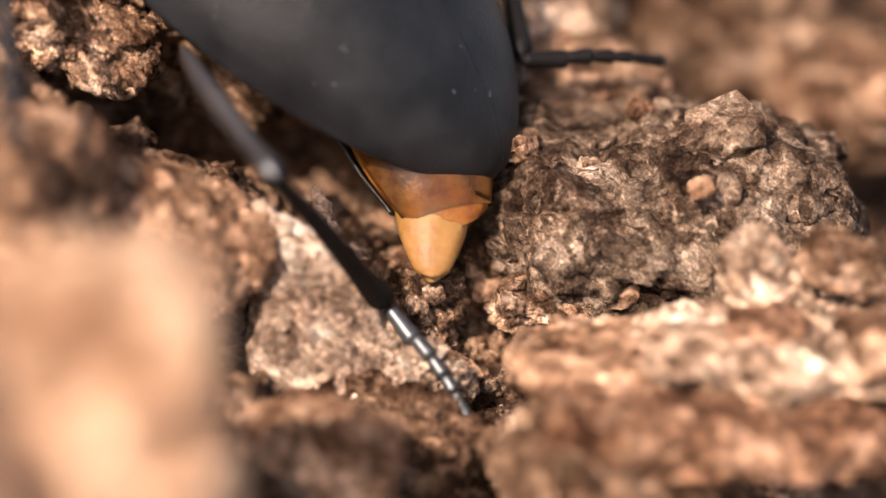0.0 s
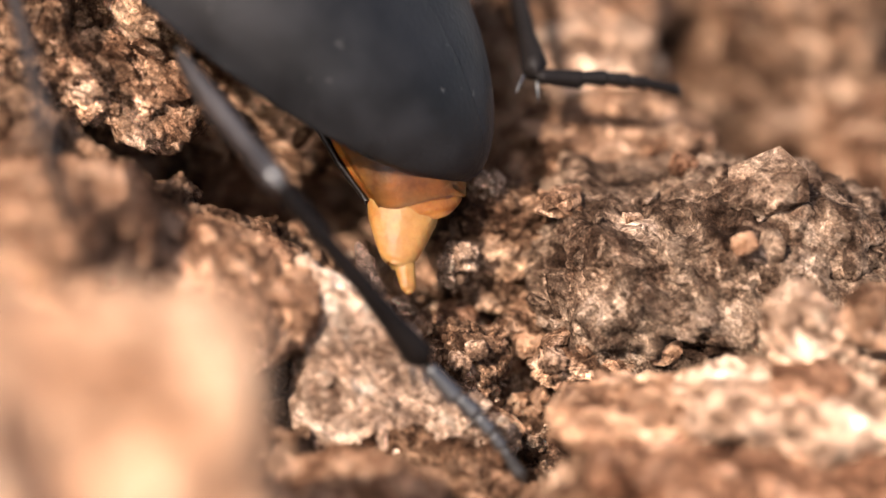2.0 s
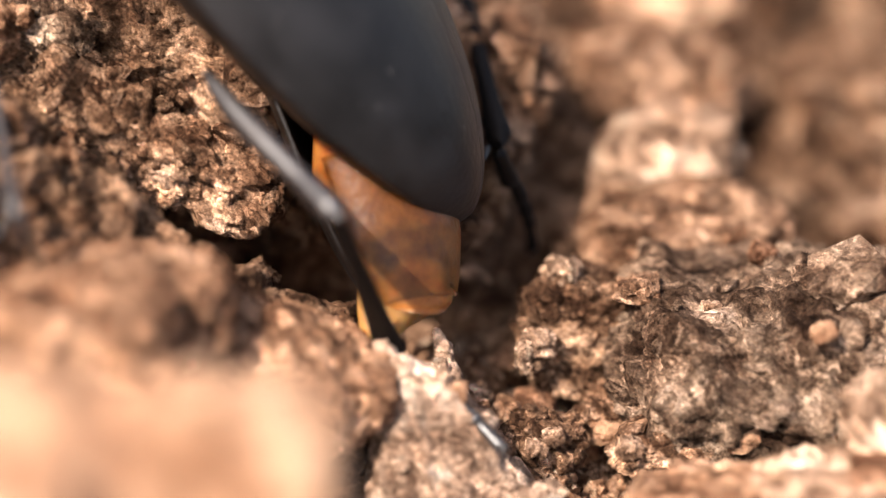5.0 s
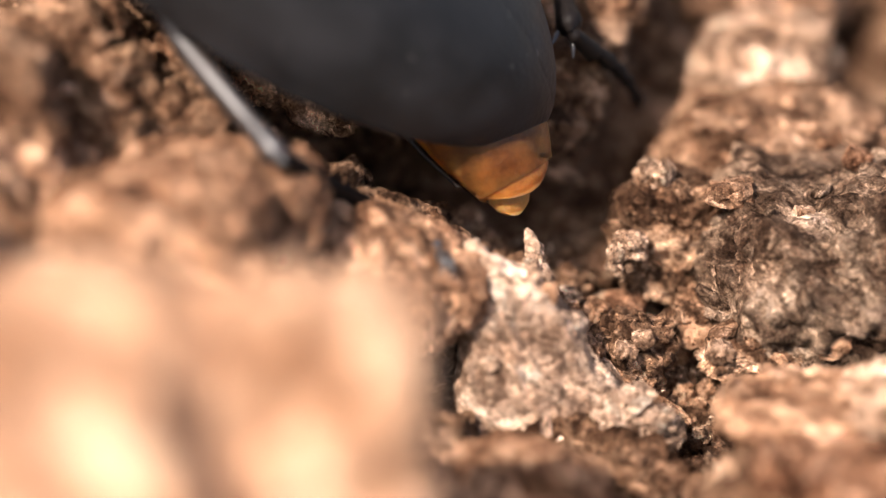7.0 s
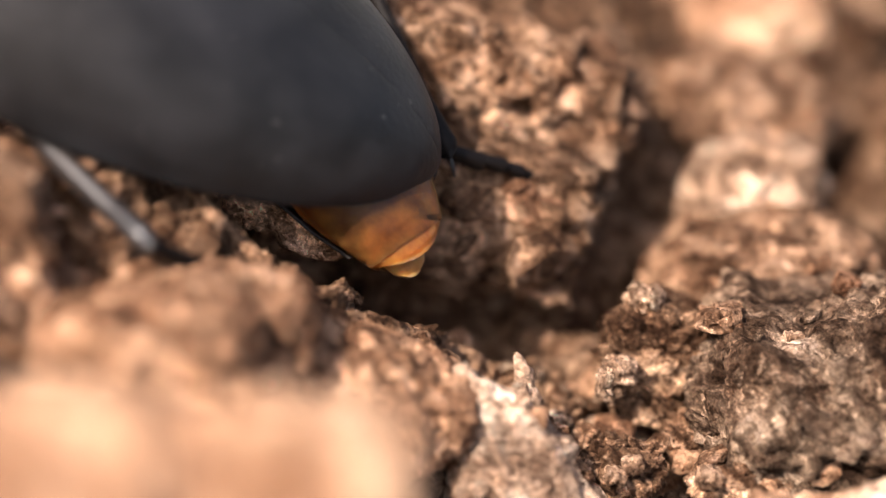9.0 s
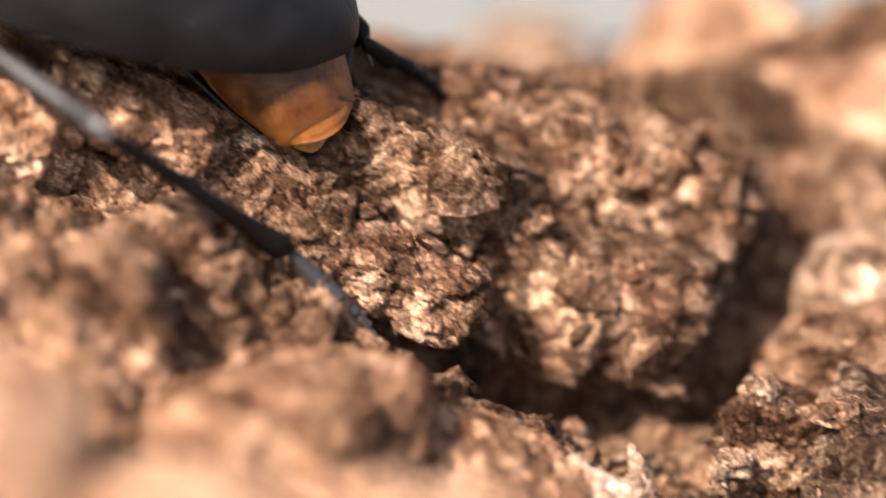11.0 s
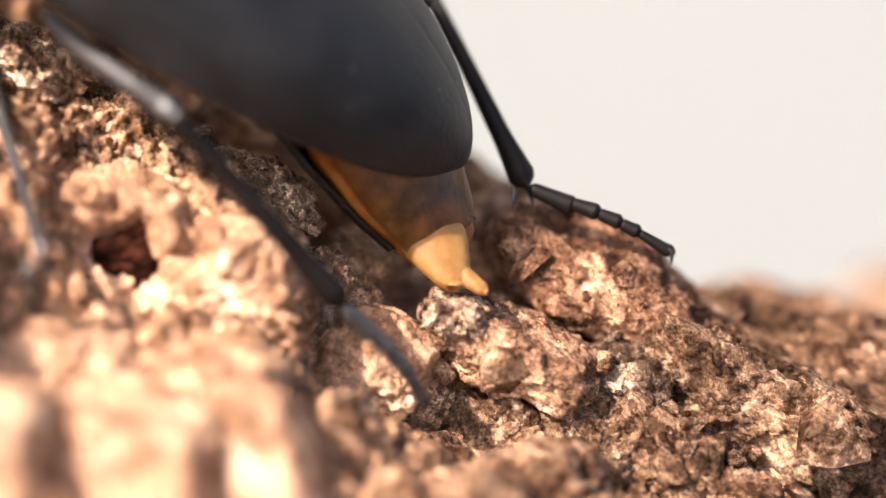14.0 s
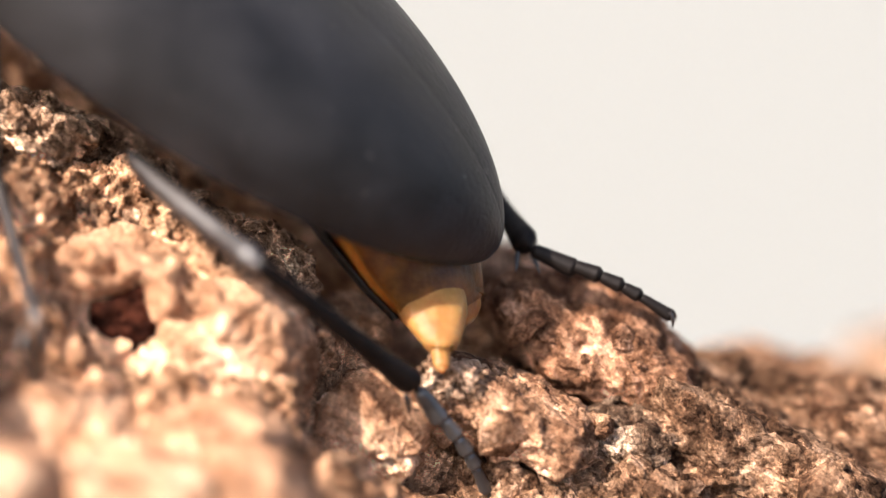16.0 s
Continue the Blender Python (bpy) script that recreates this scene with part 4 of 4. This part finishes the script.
TUBE_PATH = [
    (0.0, -0.451, 1.869, -0.920, -25.2, -11.6, -43.9), (0.5, -0.347, 1.803, -0.955, -26.7, -14.1, -47.3),
    (1.0, -0.184, 1.703, -0.804, -25.3, -12.9, -44.8), (1.5, -0.352, 1.637, -0.856, -22.9, -12.3, -39.3),
    (2.0, -0.745, 2.153, -1.301, -21.2, -14.6, -34.0), (2.5, -0.715, 2.170, -1.231, -19.3, -6.5, -33.1),
    (3.0, -0.433, 1.863, -0.919, -21.3, -3.6, -38.1), (3.5, -0.518, 2.684, -1.275, -26.3, -5.8, -52.7),
    (4.0, -1.545, 3.506, -3.270, -36.0, -37.7, -41.9), (6.5, 0.016, 1.303, -0.967, -24.9, -21.4, -35.6),
    (7.0, -0.285, 1.335, -0.817, -20.8, -15.5, -32.3), (7.5, -0.226, 1.339, -0.691, -20.3, -13.6, -31.7),
    (8.0, -0.424, 1.328, -0.914, -18.9, -14.9, -28.3), (10.5, 0.185, 1.494, -1.189, -29.7, -25.9, -42.0),
    (11.0, 0.041, 1.433, -1.285, -29.3, -27.6, -38.8), (11.5, -0.001, 1.220, -1.142, -25.7, -25.4, -33.5),
    (12.0, -0.520, 1.451, -1.370, -21.7, -24.0, -32.0), (12.5, -0.692, 1.274, -1.468, -15.9, -19.3, -22.7),
    (13.0, -0.277, 1.171, -1.429, -22.0, -27.5, -27.5), (13.5, -0.170, 1.709, -1.024, -26.1, -5.6, -53.2),
    (14.0, -1.285, 2.218, -0.697, -16.7, 15.9, -30.3), (14.5, -0.349, 2.177, -0.825, -25.5, 2.4, -54.4),
    (15.0, -0.214, 2.201, -0.849, -28.8, -2.5, -61.7), (15.5, -0.446, 2.365, -0.805, -26.9, -4.0, -62.4),
    (16.0, -0.222, 2.567, -1.110, -27.7, -12.2, -60.5),
]
LH_FEMUR = [
    (0.0, 1.915, 5.388, 1.387, -0.1, 23.6, -27.8), (0.5, 1.981, 5.307, 1.270, 0.0, 23.6, -28.0),
    (1.0, 1.503, 5.451, 0.914, 0.1, 23.5, -28.6), (1.5, 1.540, 5.249, 0.947, 0.1, 23.9, -28.8),
    (2.0, 1.947, 5.189, 0.792, 0.2, 20.9, -30.9), (2.5, 2.223, 5.128, 0.728, 0.1, 21.1, -31.9),
    (3.0, 2.718, 4.941, 0.676, 0.2, 24.4, -30.2), (3.5, 3.078, 4.696, 0.112, 0.1, 19.4, -31.1),
    (4.0, 1.540, 4.647, -0.381, 0.1, 16.8, -33.1), (6.5, 3.773, 4.579, 0.427, 0.0, 22.3, -32.8),
    (7.0, 4.069, 4.685, 0.242, 0.0, 21.2, -34.7), (7.5, 3.706, 4.691, 0.347, -0.0, 25.0, -32.1),
    (8.0, 4.356, 4.943, -0.084, -0.0, 13.9, -39.6), (10.5, 3.586, 4.883, 1.121, 0.0, 26.3, -31.5),
    (11.0, 3.328, 5.279, 0.480, 0.0, 21.4, -34.0), (11.5, 3.196, 4.772, 0.657, 0.0, 25.4, -38.0),
    (12.0, 4.164, 4.723, -0.151, 1.5, 21.0, -46.5), (12.5, 3.864, 4.773, -0.433, 0.9, 15.1, -45.4),
    (13.0, 3.639, 4.725, -0.368, 1.0, 17.7, -44.6), (13.5, 4.230, 4.350, -0.009, 0.3, 22.2, -43.0),
    (14.0, 5.294, 4.111, -0.199, -1.7, 24.7, -45.2), (14.5, 4.305, 4.333, -0.075, 1.0, 23.1, -45.0),
    (15.0, 4.370, 4.386, -0.157, 0.1, 24.9, -44.7), (15.5, 3.873, 4.449, 0.060, 2.3, 25.2, -41.4),
    (16.0, 3.770, 4.607, -0.065, 2.3, 24.7, -41.3),
]
LH_TIBIA = [
    (0.0, 1.915, 5.388, 1.387, -0.4, 38.6, -134.3), (0.5, 1.981, 5.307, 1.270, 0.0, 36.9, -138.0),
    (1.0, 1.503, 5.451, 0.914, 3.9, 25.9, -135.4), (1.5, 1.540, 5.249, 0.947, 3.1, 25.5, -142.3),
    (2.0, 1.947, 5.189, 0.792, 2.8, 21.5, -158.4), (2.5, 2.223, 5.128, 0.728, 0.8, 19.6, -161.2),
    (3.0, 2.718, 4.941, 0.676, -3.9, 26.5, -145.0), (3.5, 3.078, 4.696, 0.112, 9.7, 18.8, -158.8),
    (4.0, 1.540, 4.647, -0.381, 18.8, 24.8, -139.3), (6.5, 3.773, 4.579, 0.427, -6.8, 29.7, -143.6),
    (7.0, 4.069, 4.685, 0.242, -8.2, 30.8, -142.9), (7.5, 3.706, 4.691, 0.347, -10.9, 25.9, -142.0),
    (8.0, 4.356, 4.943, -0.084, -4.3, 29.6, -141.5), (10.5, 3.586, 4.883, 1.121, -0.7, 30.3, -162.1),
    (11.0, 3.328, 5.279, 0.480, 1.7, 26.5, -162.0), (11.5, 3.196, 4.772, 0.657, 2.6, 26.5, -152.2),
    (12.0, 4.164, 4.723, -0.151, 3.6, 13.7, -179.4), (12.5, 3.864, 4.773, -0.433, 9.0, 21.2, -167.0),
    (13.0, 3.639, 4.725, -0.368, 9.0, 17.7, -171.4), (13.5, 4.230, 4.350, -0.009, 7.5, 11.9, -165.4),
    (14.0, 5.294, 4.111, -0.199, 12.0, 14.1, 178.1), (14.5, 4.305, 4.333, -0.075, 5.1, 14.3, -165.0),
    (15.0, 4.370, 4.386, -0.157, 6.4, 15.2, -164.9), (15.5, 3.873, 4.449, 0.060, 3.4, 17.7, -154.8),
    (16.0, 3.770, 4.607, -0.065, 4.4, 18.5, -155.6),
]
LH_TARSUS = [
    (0.0, -0.488, 2.931, -1.360, -5.1, -0.1, 172.7), (0.5, -0.633, 2.952, -1.373, -4.0, -13.7, 161.9),
    (1.0, -1.315, 2.671, -1.008, 3.9, -6.5, 174.3), (1.5, -1.600, 2.818, -0.949, 2.7, -7.8, 172.2),
    (2.0, -1.857, 3.680, -0.824, 2.7, 7.6, -172.9), (2.5, -1.702, 3.795, -0.748, 1.9, -5.6, 176.4),
    (3.0, -0.508, 2.678, -1.281, 3.3, -26.9, 161.2), (3.5, -0.807, 3.190, -1.300, 15.6, -24.1, 158.7),
    (4.0, -1.486, 2.042, -2.229, 28.3, -16.1, 171.2), (6.5, 0.697, 2.312, -1.755, 6.3, -49.3, 108.3),
    (7.0, 1.053, 2.405, -2.007, 4.0, -50.2, 107.2), (7.5, 0.585, 2.255, -1.572, 13.0, -52.4, 111.9),
    (8.0, 1.363, 2.561, -2.259, 4.8, -49.4, 112.5), (10.5, -0.031, 3.715, -1.096, -0.8, 45.6, -162.1),
    (11.0, -0.416, 4.064, -1.486, -0.8, 23.1, 175.7), (11.5, -0.285, 2.934, -1.309, 0.7, -10.1, 149.9),
    (12.0, -0.110, 4.679, -1.192, 2.6, 13.3, -170.5), (12.5, -0.130, 3.847, -2.028, 8.9, 11.7, -171.7),
    (13.0, -0.507, 4.094, -1.701, 6.6, 17.0, -158.8), (13.5, 0.065, 3.264, -0.919, 11.0, 2.9, 170.5),
    (14.0, 1.028, 4.253, -1.272, 10.0, 20.2, -169.4), (14.5, 0.188, 3.223, -1.161, 10.0, 15.9, 168.6),
    (15.0, 0.269, 3.277, -1.307, 9.8, 21.9, 179.9), (15.5, 0.080, 2.665, -1.277, 9.0, 19.9, 174.4),
    (16.0, -0.031, 2.882, -1.459, 8.3, 25.2, -174.0),
]
RH_FEMUR = [
    (0.0, 4.392, -5.063, 0.191, 0.1, 16.5, 61.9), (0.5, 4.189, -5.062, 0.231, -0.1, 16.1, 58.8),
    (1.0, 4.218, -4.289, 1.135, -0.3, 30.3, 52.5), (1.5, 4.044, -5.314, 0.928, -0.3, 22.5, 58.4),
    (2.0, 3.321, -5.510, 0.359, -0.3, 14.2, 52.5), (2.5, 3.365, -5.474, 0.248, 0.4, 14.0, 53.0),
    (3.0, 3.231, -5.739, -0.069, 1.2, 10.9, 54.1), (3.5, 2.842, -5.672, 0.862, -0.0, 17.9, 49.3),
    (4.0, 3.382, -4.339, 1.617, -1.6, 29.0, 42.0), (6.5, 2.228, -5.401, -0.559, -0.0, 4.4, 43.8),
    (7.0, 1.427, -5.484, -1.212, -0.7, -2.6, 38.7), (7.5, 3.255, -4.038, 0.642, 0.0, 21.8, 40.0),
    (8.0, 3.241, -3.478, 1.352, -0.0, 31.9, 33.3), (10.5, 2.187, -4.010, -1.671, 0.0, -7.7, 31.8),
    (11.0, 2.204, -3.980, -1.461, -0.0, -5.3, 31.6), (11.5, 2.242, -4.273, -0.926, 0.0, 0.8, 34.6),
    (12.0, 2.550, -2.684, 0.951, 0.7, 25.2, 16.8), (12.5, 2.669, -1.604, 1.295, 1.2, 31.0, 3.0),
    (13.0, 3.295, -1.872, 1.575, -1.3, 33.7, 7.2), (13.5, 2.956, -3.175, 1.170, -1.1, 26.0, 25.1),
    (14.0, 1.680, -3.549, 0.422, -0.8, 15.6, 24.2), (14.5, 2.391, -3.344, 0.574, 2.1, 19.7, 25.8),
    (15.0, 1.658, -4.120, -0.468, 1.8, 7.3, 29.1), (15.5, 1.506, -4.398, -1.096, 0.3, -1.8, 31.4),
    (16.0, 1.523, -4.316, -1.233, 0.4, -2.3, 30.6),
]
RH_TIBIA = [
    (0.0, 4.392, -5.063, 0.191, -6.1, -4.9, 133.2), (0.5, 4.189, -5.062, 0.231, -4.6, -3.6, 133.2),
    (1.0, 4.218, -4.289, 1.135, 2.8, 1.8, 146.0), (1.5, 4.044, -5.314, 0.928, 1.3, -4.9, 134.6),
    (2.0, 3.321, -5.510, 0.359, 1.4, -7.6, 128.1), (2.5, 3.365, -5.474, 0.248, 3.3, -7.5, 129.1),
    (3.0, 3.231, -5.739, -0.069, 6.2, -12.5, 127.3), (3.5, 2.842, -5.672, 0.862, 14.4, -7.9, 124.1),
    (4.0, 3.382, -4.339, 1.617, 27.0, 11.9, 133.5), (6.5, 2.228, -5.401, -0.559, 4.0, -17.3, 114.8),
    (7.0, 1.427, -5.484, -1.212, 3.4, -23.6, 103.4), (7.5, 3.255, -4.038, 0.642, 6.1, 4.4, 134.4),
    (8.0, 3.241, -3.478, 1.352, 1.8, 17.6, 140.3), (10.5, 2.187, -4.010, -1.671, -9.8, -17.7, 123.7),
    (11.0, 2.204, -3.980, -1.461, -5.5, -14.4, 124.1), (11.5, 2.242, -4.273, -0.926, -0.4, -10.6, 123.4),
    (12.0, 2.550, -2.684, 0.951, 6.3, 13.7, 148.0), (12.5, 2.669, -1.604, 1.295, 11.5, 18.3, 163.2),
    (13.0, 3.295, -1.872, 1.575, 12.2, 20.2, 162.4), (13.5, 2.956, -3.175, 1.170, 13.7, 13.8, 144.3),
    (14.0, 1.680, -3.549, 0.422, 15.1, 4.1, 132.1), (14.5, 2.391, -3.344, 0.574, 12.3, 8.4, 138.7),
    (15.0, 1.658, -4.120, -0.468, 12.4, -5.8, 122.9), (15.5, 1.506, -4.398, -1.096, 11.3, -15.4, 121.0),
    (16.0, 1.523, -4.316, -1.233, 11.3, -15.8, 119.9),
]
RH_TARSUS = [
    (0.0, 1.393, -1.867, 0.571, 0.6, -14.1, -126.7), (0.5, 1.187, -1.857, 0.507, 1.0, -16.5, -126.4),
    (1.0, 0.571, -1.832, 0.998, 5.0, -44.3, -139.3), (1.5, 0.962, -2.195, 1.304, 2.6, -18.3, -128.4),
    (2.0, 0.632, -2.077, 0.941, 2.2, -18.9, -136.1), (2.5, 0.615, -2.088, 0.822, -0.5, -22.4, -139.7),
    (3.0, 0.632, -2.319, 0.881, -3.8, -24.1, -142.8), (3.5, 0.399, -2.063, 1.465, 12.0, -37.7, -171.1),
    (4.0, 0.420, -1.214, 0.709, 27.8, 27.4, -154.6), (6.5, 0.469, -1.587, 0.752, -6.0, 19.8, -148.5),
    (7.0, 0.490, -1.561, 0.547, -7.6, 25.2, -155.2), (7.5, 0.187, -0.903, 0.306, -9.1, 14.9, -148.6),
    (8.0, 0.015, -0.798, 0.023, -3.5, 18.3, -148.7), (10.5, -0.141, -0.524, -0.333, -0.0, 13.4, -158.2),
    (11.0, -0.185, -0.452, -0.364, 3.0, 30.4, -150.1), (11.5, -0.137, -0.661, -0.118, 2.5, 19.5, -150.2),
    (12.0, -1.076, -0.422, -0.096, 2.7, -5.4, -172.8), (12.5, -1.330, -0.396, -0.090, 7.8, -3.9, -166.1),
    (13.0, -0.640, -0.627, 0.049, 10.1, -24.2, 177.2), (13.5, -0.517, -0.684, 0.124, 10.6, -20.3, 174.1),
    (14.0, -1.263, -0.292, 0.109, 12.7, -20.4, 169.2), (14.5, -0.876, -0.469, -0.074, 8.9, -20.0, 171.9),
    (15.0, -0.723, -0.446, -0.025, 10.0, -19.0, 170.7), (15.5, -0.678, -0.761, 0.072, 8.2, -18.1, 174.3),
    (16.0, -0.582, -0.643, -0.033, 8.7, -17.9, 174.5),
]
LM_FEMUR = [
    (0.0, 7.734, 5.733, 0.298, -0.1, 16.6, -63.4), (0.5, 8.179, 5.644, 0.206, 0.1, 15.3, -68.1),
    (1.0, 7.482, 5.582, -0.194, 0.2, 9.2, -59.8), (1.5, 7.555, 5.161, -0.154, 0.3, 10.3, -57.7),
    (2.0, 7.481, 4.968, -0.684, 0.3, 3.1, -55.5), (2.5, 7.878, 4.692, -0.876, -0.1, 2.2, -58.1),
    (3.0, 8.067, 4.366, -1.215, -0.4, -1.8, -57.8), (3.5, 7.799, 4.091, -2.570, 0.1, -26.4, -50.7),
    (4.0, 7.326, 3.307, -3.660, 0.2, -42.3, -33.8), (6.5, 11.298, 4.166, -1.989, 0.0, -18.4, -120.3),
    (7.0, 11.774, 3.768, -2.044, 0.8, -21.3, -130.3), (7.5, 11.208, 4.260, -2.562, -0.0, -27.4, -117.9),
    (8.0, 11.733, 4.108, -1.932, 0.0, -16.4, -127.6), (10.5, 9.989, 2.880, -0.890, 0.0, 4.9, -98.4),
    (11.0, 8.821, 3.262, -1.691, 0.0, -19.7, -59.5), (11.5, 9.417, 2.048, -1.023, 0.0, -2.3, -49.5),
    (12.0, 10.716, 3.567, -0.238, 0.6, 14.8, -110.4), (12.5, 10.664, 4.049, -0.544, -0.2, 9.0, -108.0),
    (13.0, 9.538, 2.422, -3.199, 3.6, -68.6, -57.5), (13.5, 8.239, 2.217, -3.157, -0.4, -50.7, -18.6),
    (14.0, 7.669, 1.819, -3.217, -1.8, -42.4, -5.4), (14.5, 8.005, 2.157, -3.275, 2.7, -48.8, -12.4),
    (15.0, 8.209, 2.024, -3.188, 1.4, -48.3, -16.5), (15.5, 8.057, 2.382, -2.998, 2.6, -49.4, -17.1),
    (16.0, 8.139, 2.534, -3.111, 2.8, -48.8, -24.3),
]
LM_TIBIA = [
    (0.0, 7.734, 5.733, 0.298, -6.4, -18.6, 133.4), (0.5, 8.179, 5.644, 0.206, -4.8, -19.4, 134.1),
    (1.0, 7.482, 5.582, -0.194, 2.3, -16.4, 134.8), (1.5, 7.555, 5.161, -0.154, 1.4, -16.3, 134.2),
    (2.0, 7.481, 4.968, -0.684, 1.6, -18.1, 130.2), (2.5, 7.878, 4.692, -0.876, 3.4, -16.6, 130.4),
    (3.0, 8.067, 4.366, -1.215, 5.9, -16.7, 133.0), (3.5, 7.799, 4.091, -2.570, 14.8, 4.8, 133.2),
    (4.0, 7.326, 3.307, -3.660, 27.9, 13.1, 138.2), (6.5, 11.298, 4.166, -1.989, 2.9, -13.8, 125.9),
    (7.0, 11.774, 3.768, -2.044, 1.0, -13.8, 123.1), (7.5, 11.208, 4.260, -2.562, 6.3, -13.0, 132.0),
    (8.0, 11.733, 4.108, -1.932, 2.5, -12.3, 128.5), (10.5, 9.989, 2.880, -0.890, -9.4, -3.2, 120.5),
    (11.0, 8.821, 3.262, -1.691, -5.4, -0.7, 121.9), (11.5, 9.417, 2.048, -1.023, -0.1, 10.3, 130.3),
    (12.0, 10.716, 3.567, -0.238, 7.5, 30.3, 141.8), (12.5, 10.664, 4.049, -0.544, 13.1, 33.2, 148.4),
    (13.0, 9.538, 2.422, -3.199, 11.6, -1.7, 124.9), (13.5, 8.239, 2.217, -3.157, 13.0, -7.1, 120.7),
    (14.0, 7.669, 1.819, -3.217, 14.5, -5.1, 117.4), (14.5, 8.005, 2.157, -3.275, 12.4, -9.5, 118.2),
    (15.0, 8.209, 2.024, -3.188, 12.2, -8.1, 117.3), (15.5, 8.057, 2.382, -2.998, 11.0, -10.0, 120.2),
    (16.0, 8.139, 2.534, -3.111, 11.0, -9.5, 120.5),
]
LM_TARSUS = [
    (0.0, 4.874, 8.764, 1.707, 2.1, 66.7, -121.7), (0.5, 5.290, 8.623, 1.667, -1.3, 64.7, -147.1),
    (1.0, 4.510, 8.579, 1.049, 7.1, 55.7, -146.7), (1.5, 4.611, 8.188, 1.082, 5.1, 54.3, -155.3),
    (2.0, 4.778, 8.160, 0.681, 4.3, 52.0, -163.2), (2.5, 5.145, 7.901, 0.386, 2.0, 46.8, -171.0),
    (3.0, 5.196, 7.454, 0.045, 0.2, 43.0, -174.4), (3.5, 4.793, 7.284, -2.940, 3.3, 37.9, -132.8),
    (4.0, 4.134, 6.164, -4.658, 18.2, 28.2, -136.2), (6.5, 8.794, 7.627, -0.937, -10.6, 55.0, -145.6),
    (7.0, 9.439, 7.346, -0.993, -13.0, 56.8, -148.0), (7.5, 8.340, 7.445, -1.569, -15.6, 50.6, -149.1),
    (8.0, 9.057, 7.472, -0.991, -5.8, 54.1, -151.3), (10.5, 7.758, 6.665, -0.641, 9.7, 71.3, -130.1),
    (11.0, 6.495, 6.997, -1.639, 9.1, 70.2, -138.1), (11.5, 6.614, 5.348, -1.810, 6.3, 67.4, -136.9),
    (12.0, 7.734, 5.919, -2.460, 0.6, 70.8, -149.9), (12.5, 7.530, 5.977, -2.955, 32.5, 71.7, -151.0),
    (13.0, 7.022, 6.029, -3.068, -1.2, 67.0, -128.0), (13.5, 6.005, 5.969, -2.615, -3.6, 65.6, -131.4),
    (14.0, 5.655, 5.713, -2.827, 2.0, 63.8, -136.4), (14.5, 5.954, 5.981, -2.554, -4.0, 67.0, -139.3),
    (15.0, 6.210, 5.896, -2.576, 0.6, 65.5, -137.7), (15.5, 5.877, 6.127, -2.234, -3.8, 66.1, -134.2),
    (16.0, 5.932, 6.270, -2.385, -2.3, 65.9, -132.7),
]


def keyed(ob, rows, base=None):
    """Key a thing along rows of seconds, millimetres and degrees."""
    walk(ob, [(t, metres((base @ pose(*r)) if base else pose(*r))) for t, *r in rows])


def motions():
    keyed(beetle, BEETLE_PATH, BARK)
    keyed(ovipositor, TIP_PATH)
    keyed(tube, TUBE_PATH)
    keyed(collar, COLLAR_PATH)
    keyed(tergite, COLLAR_PATH)
    keyed(last_sternite, COLLAR_PATH)
    for leg, rows in ((hind_left, (LH_FEMUR, LH_TIBIA, LH_TARSUS)), (hind_right, (RH_FEMUR, RH_TIBIA, RH_TARSUS)), (mid_left, (LM_FEMUR, LM_TIBIA, LM_TARSUS))):
        for piece, r in zip(leg, rows):
            keyed(piece, r)


motions()
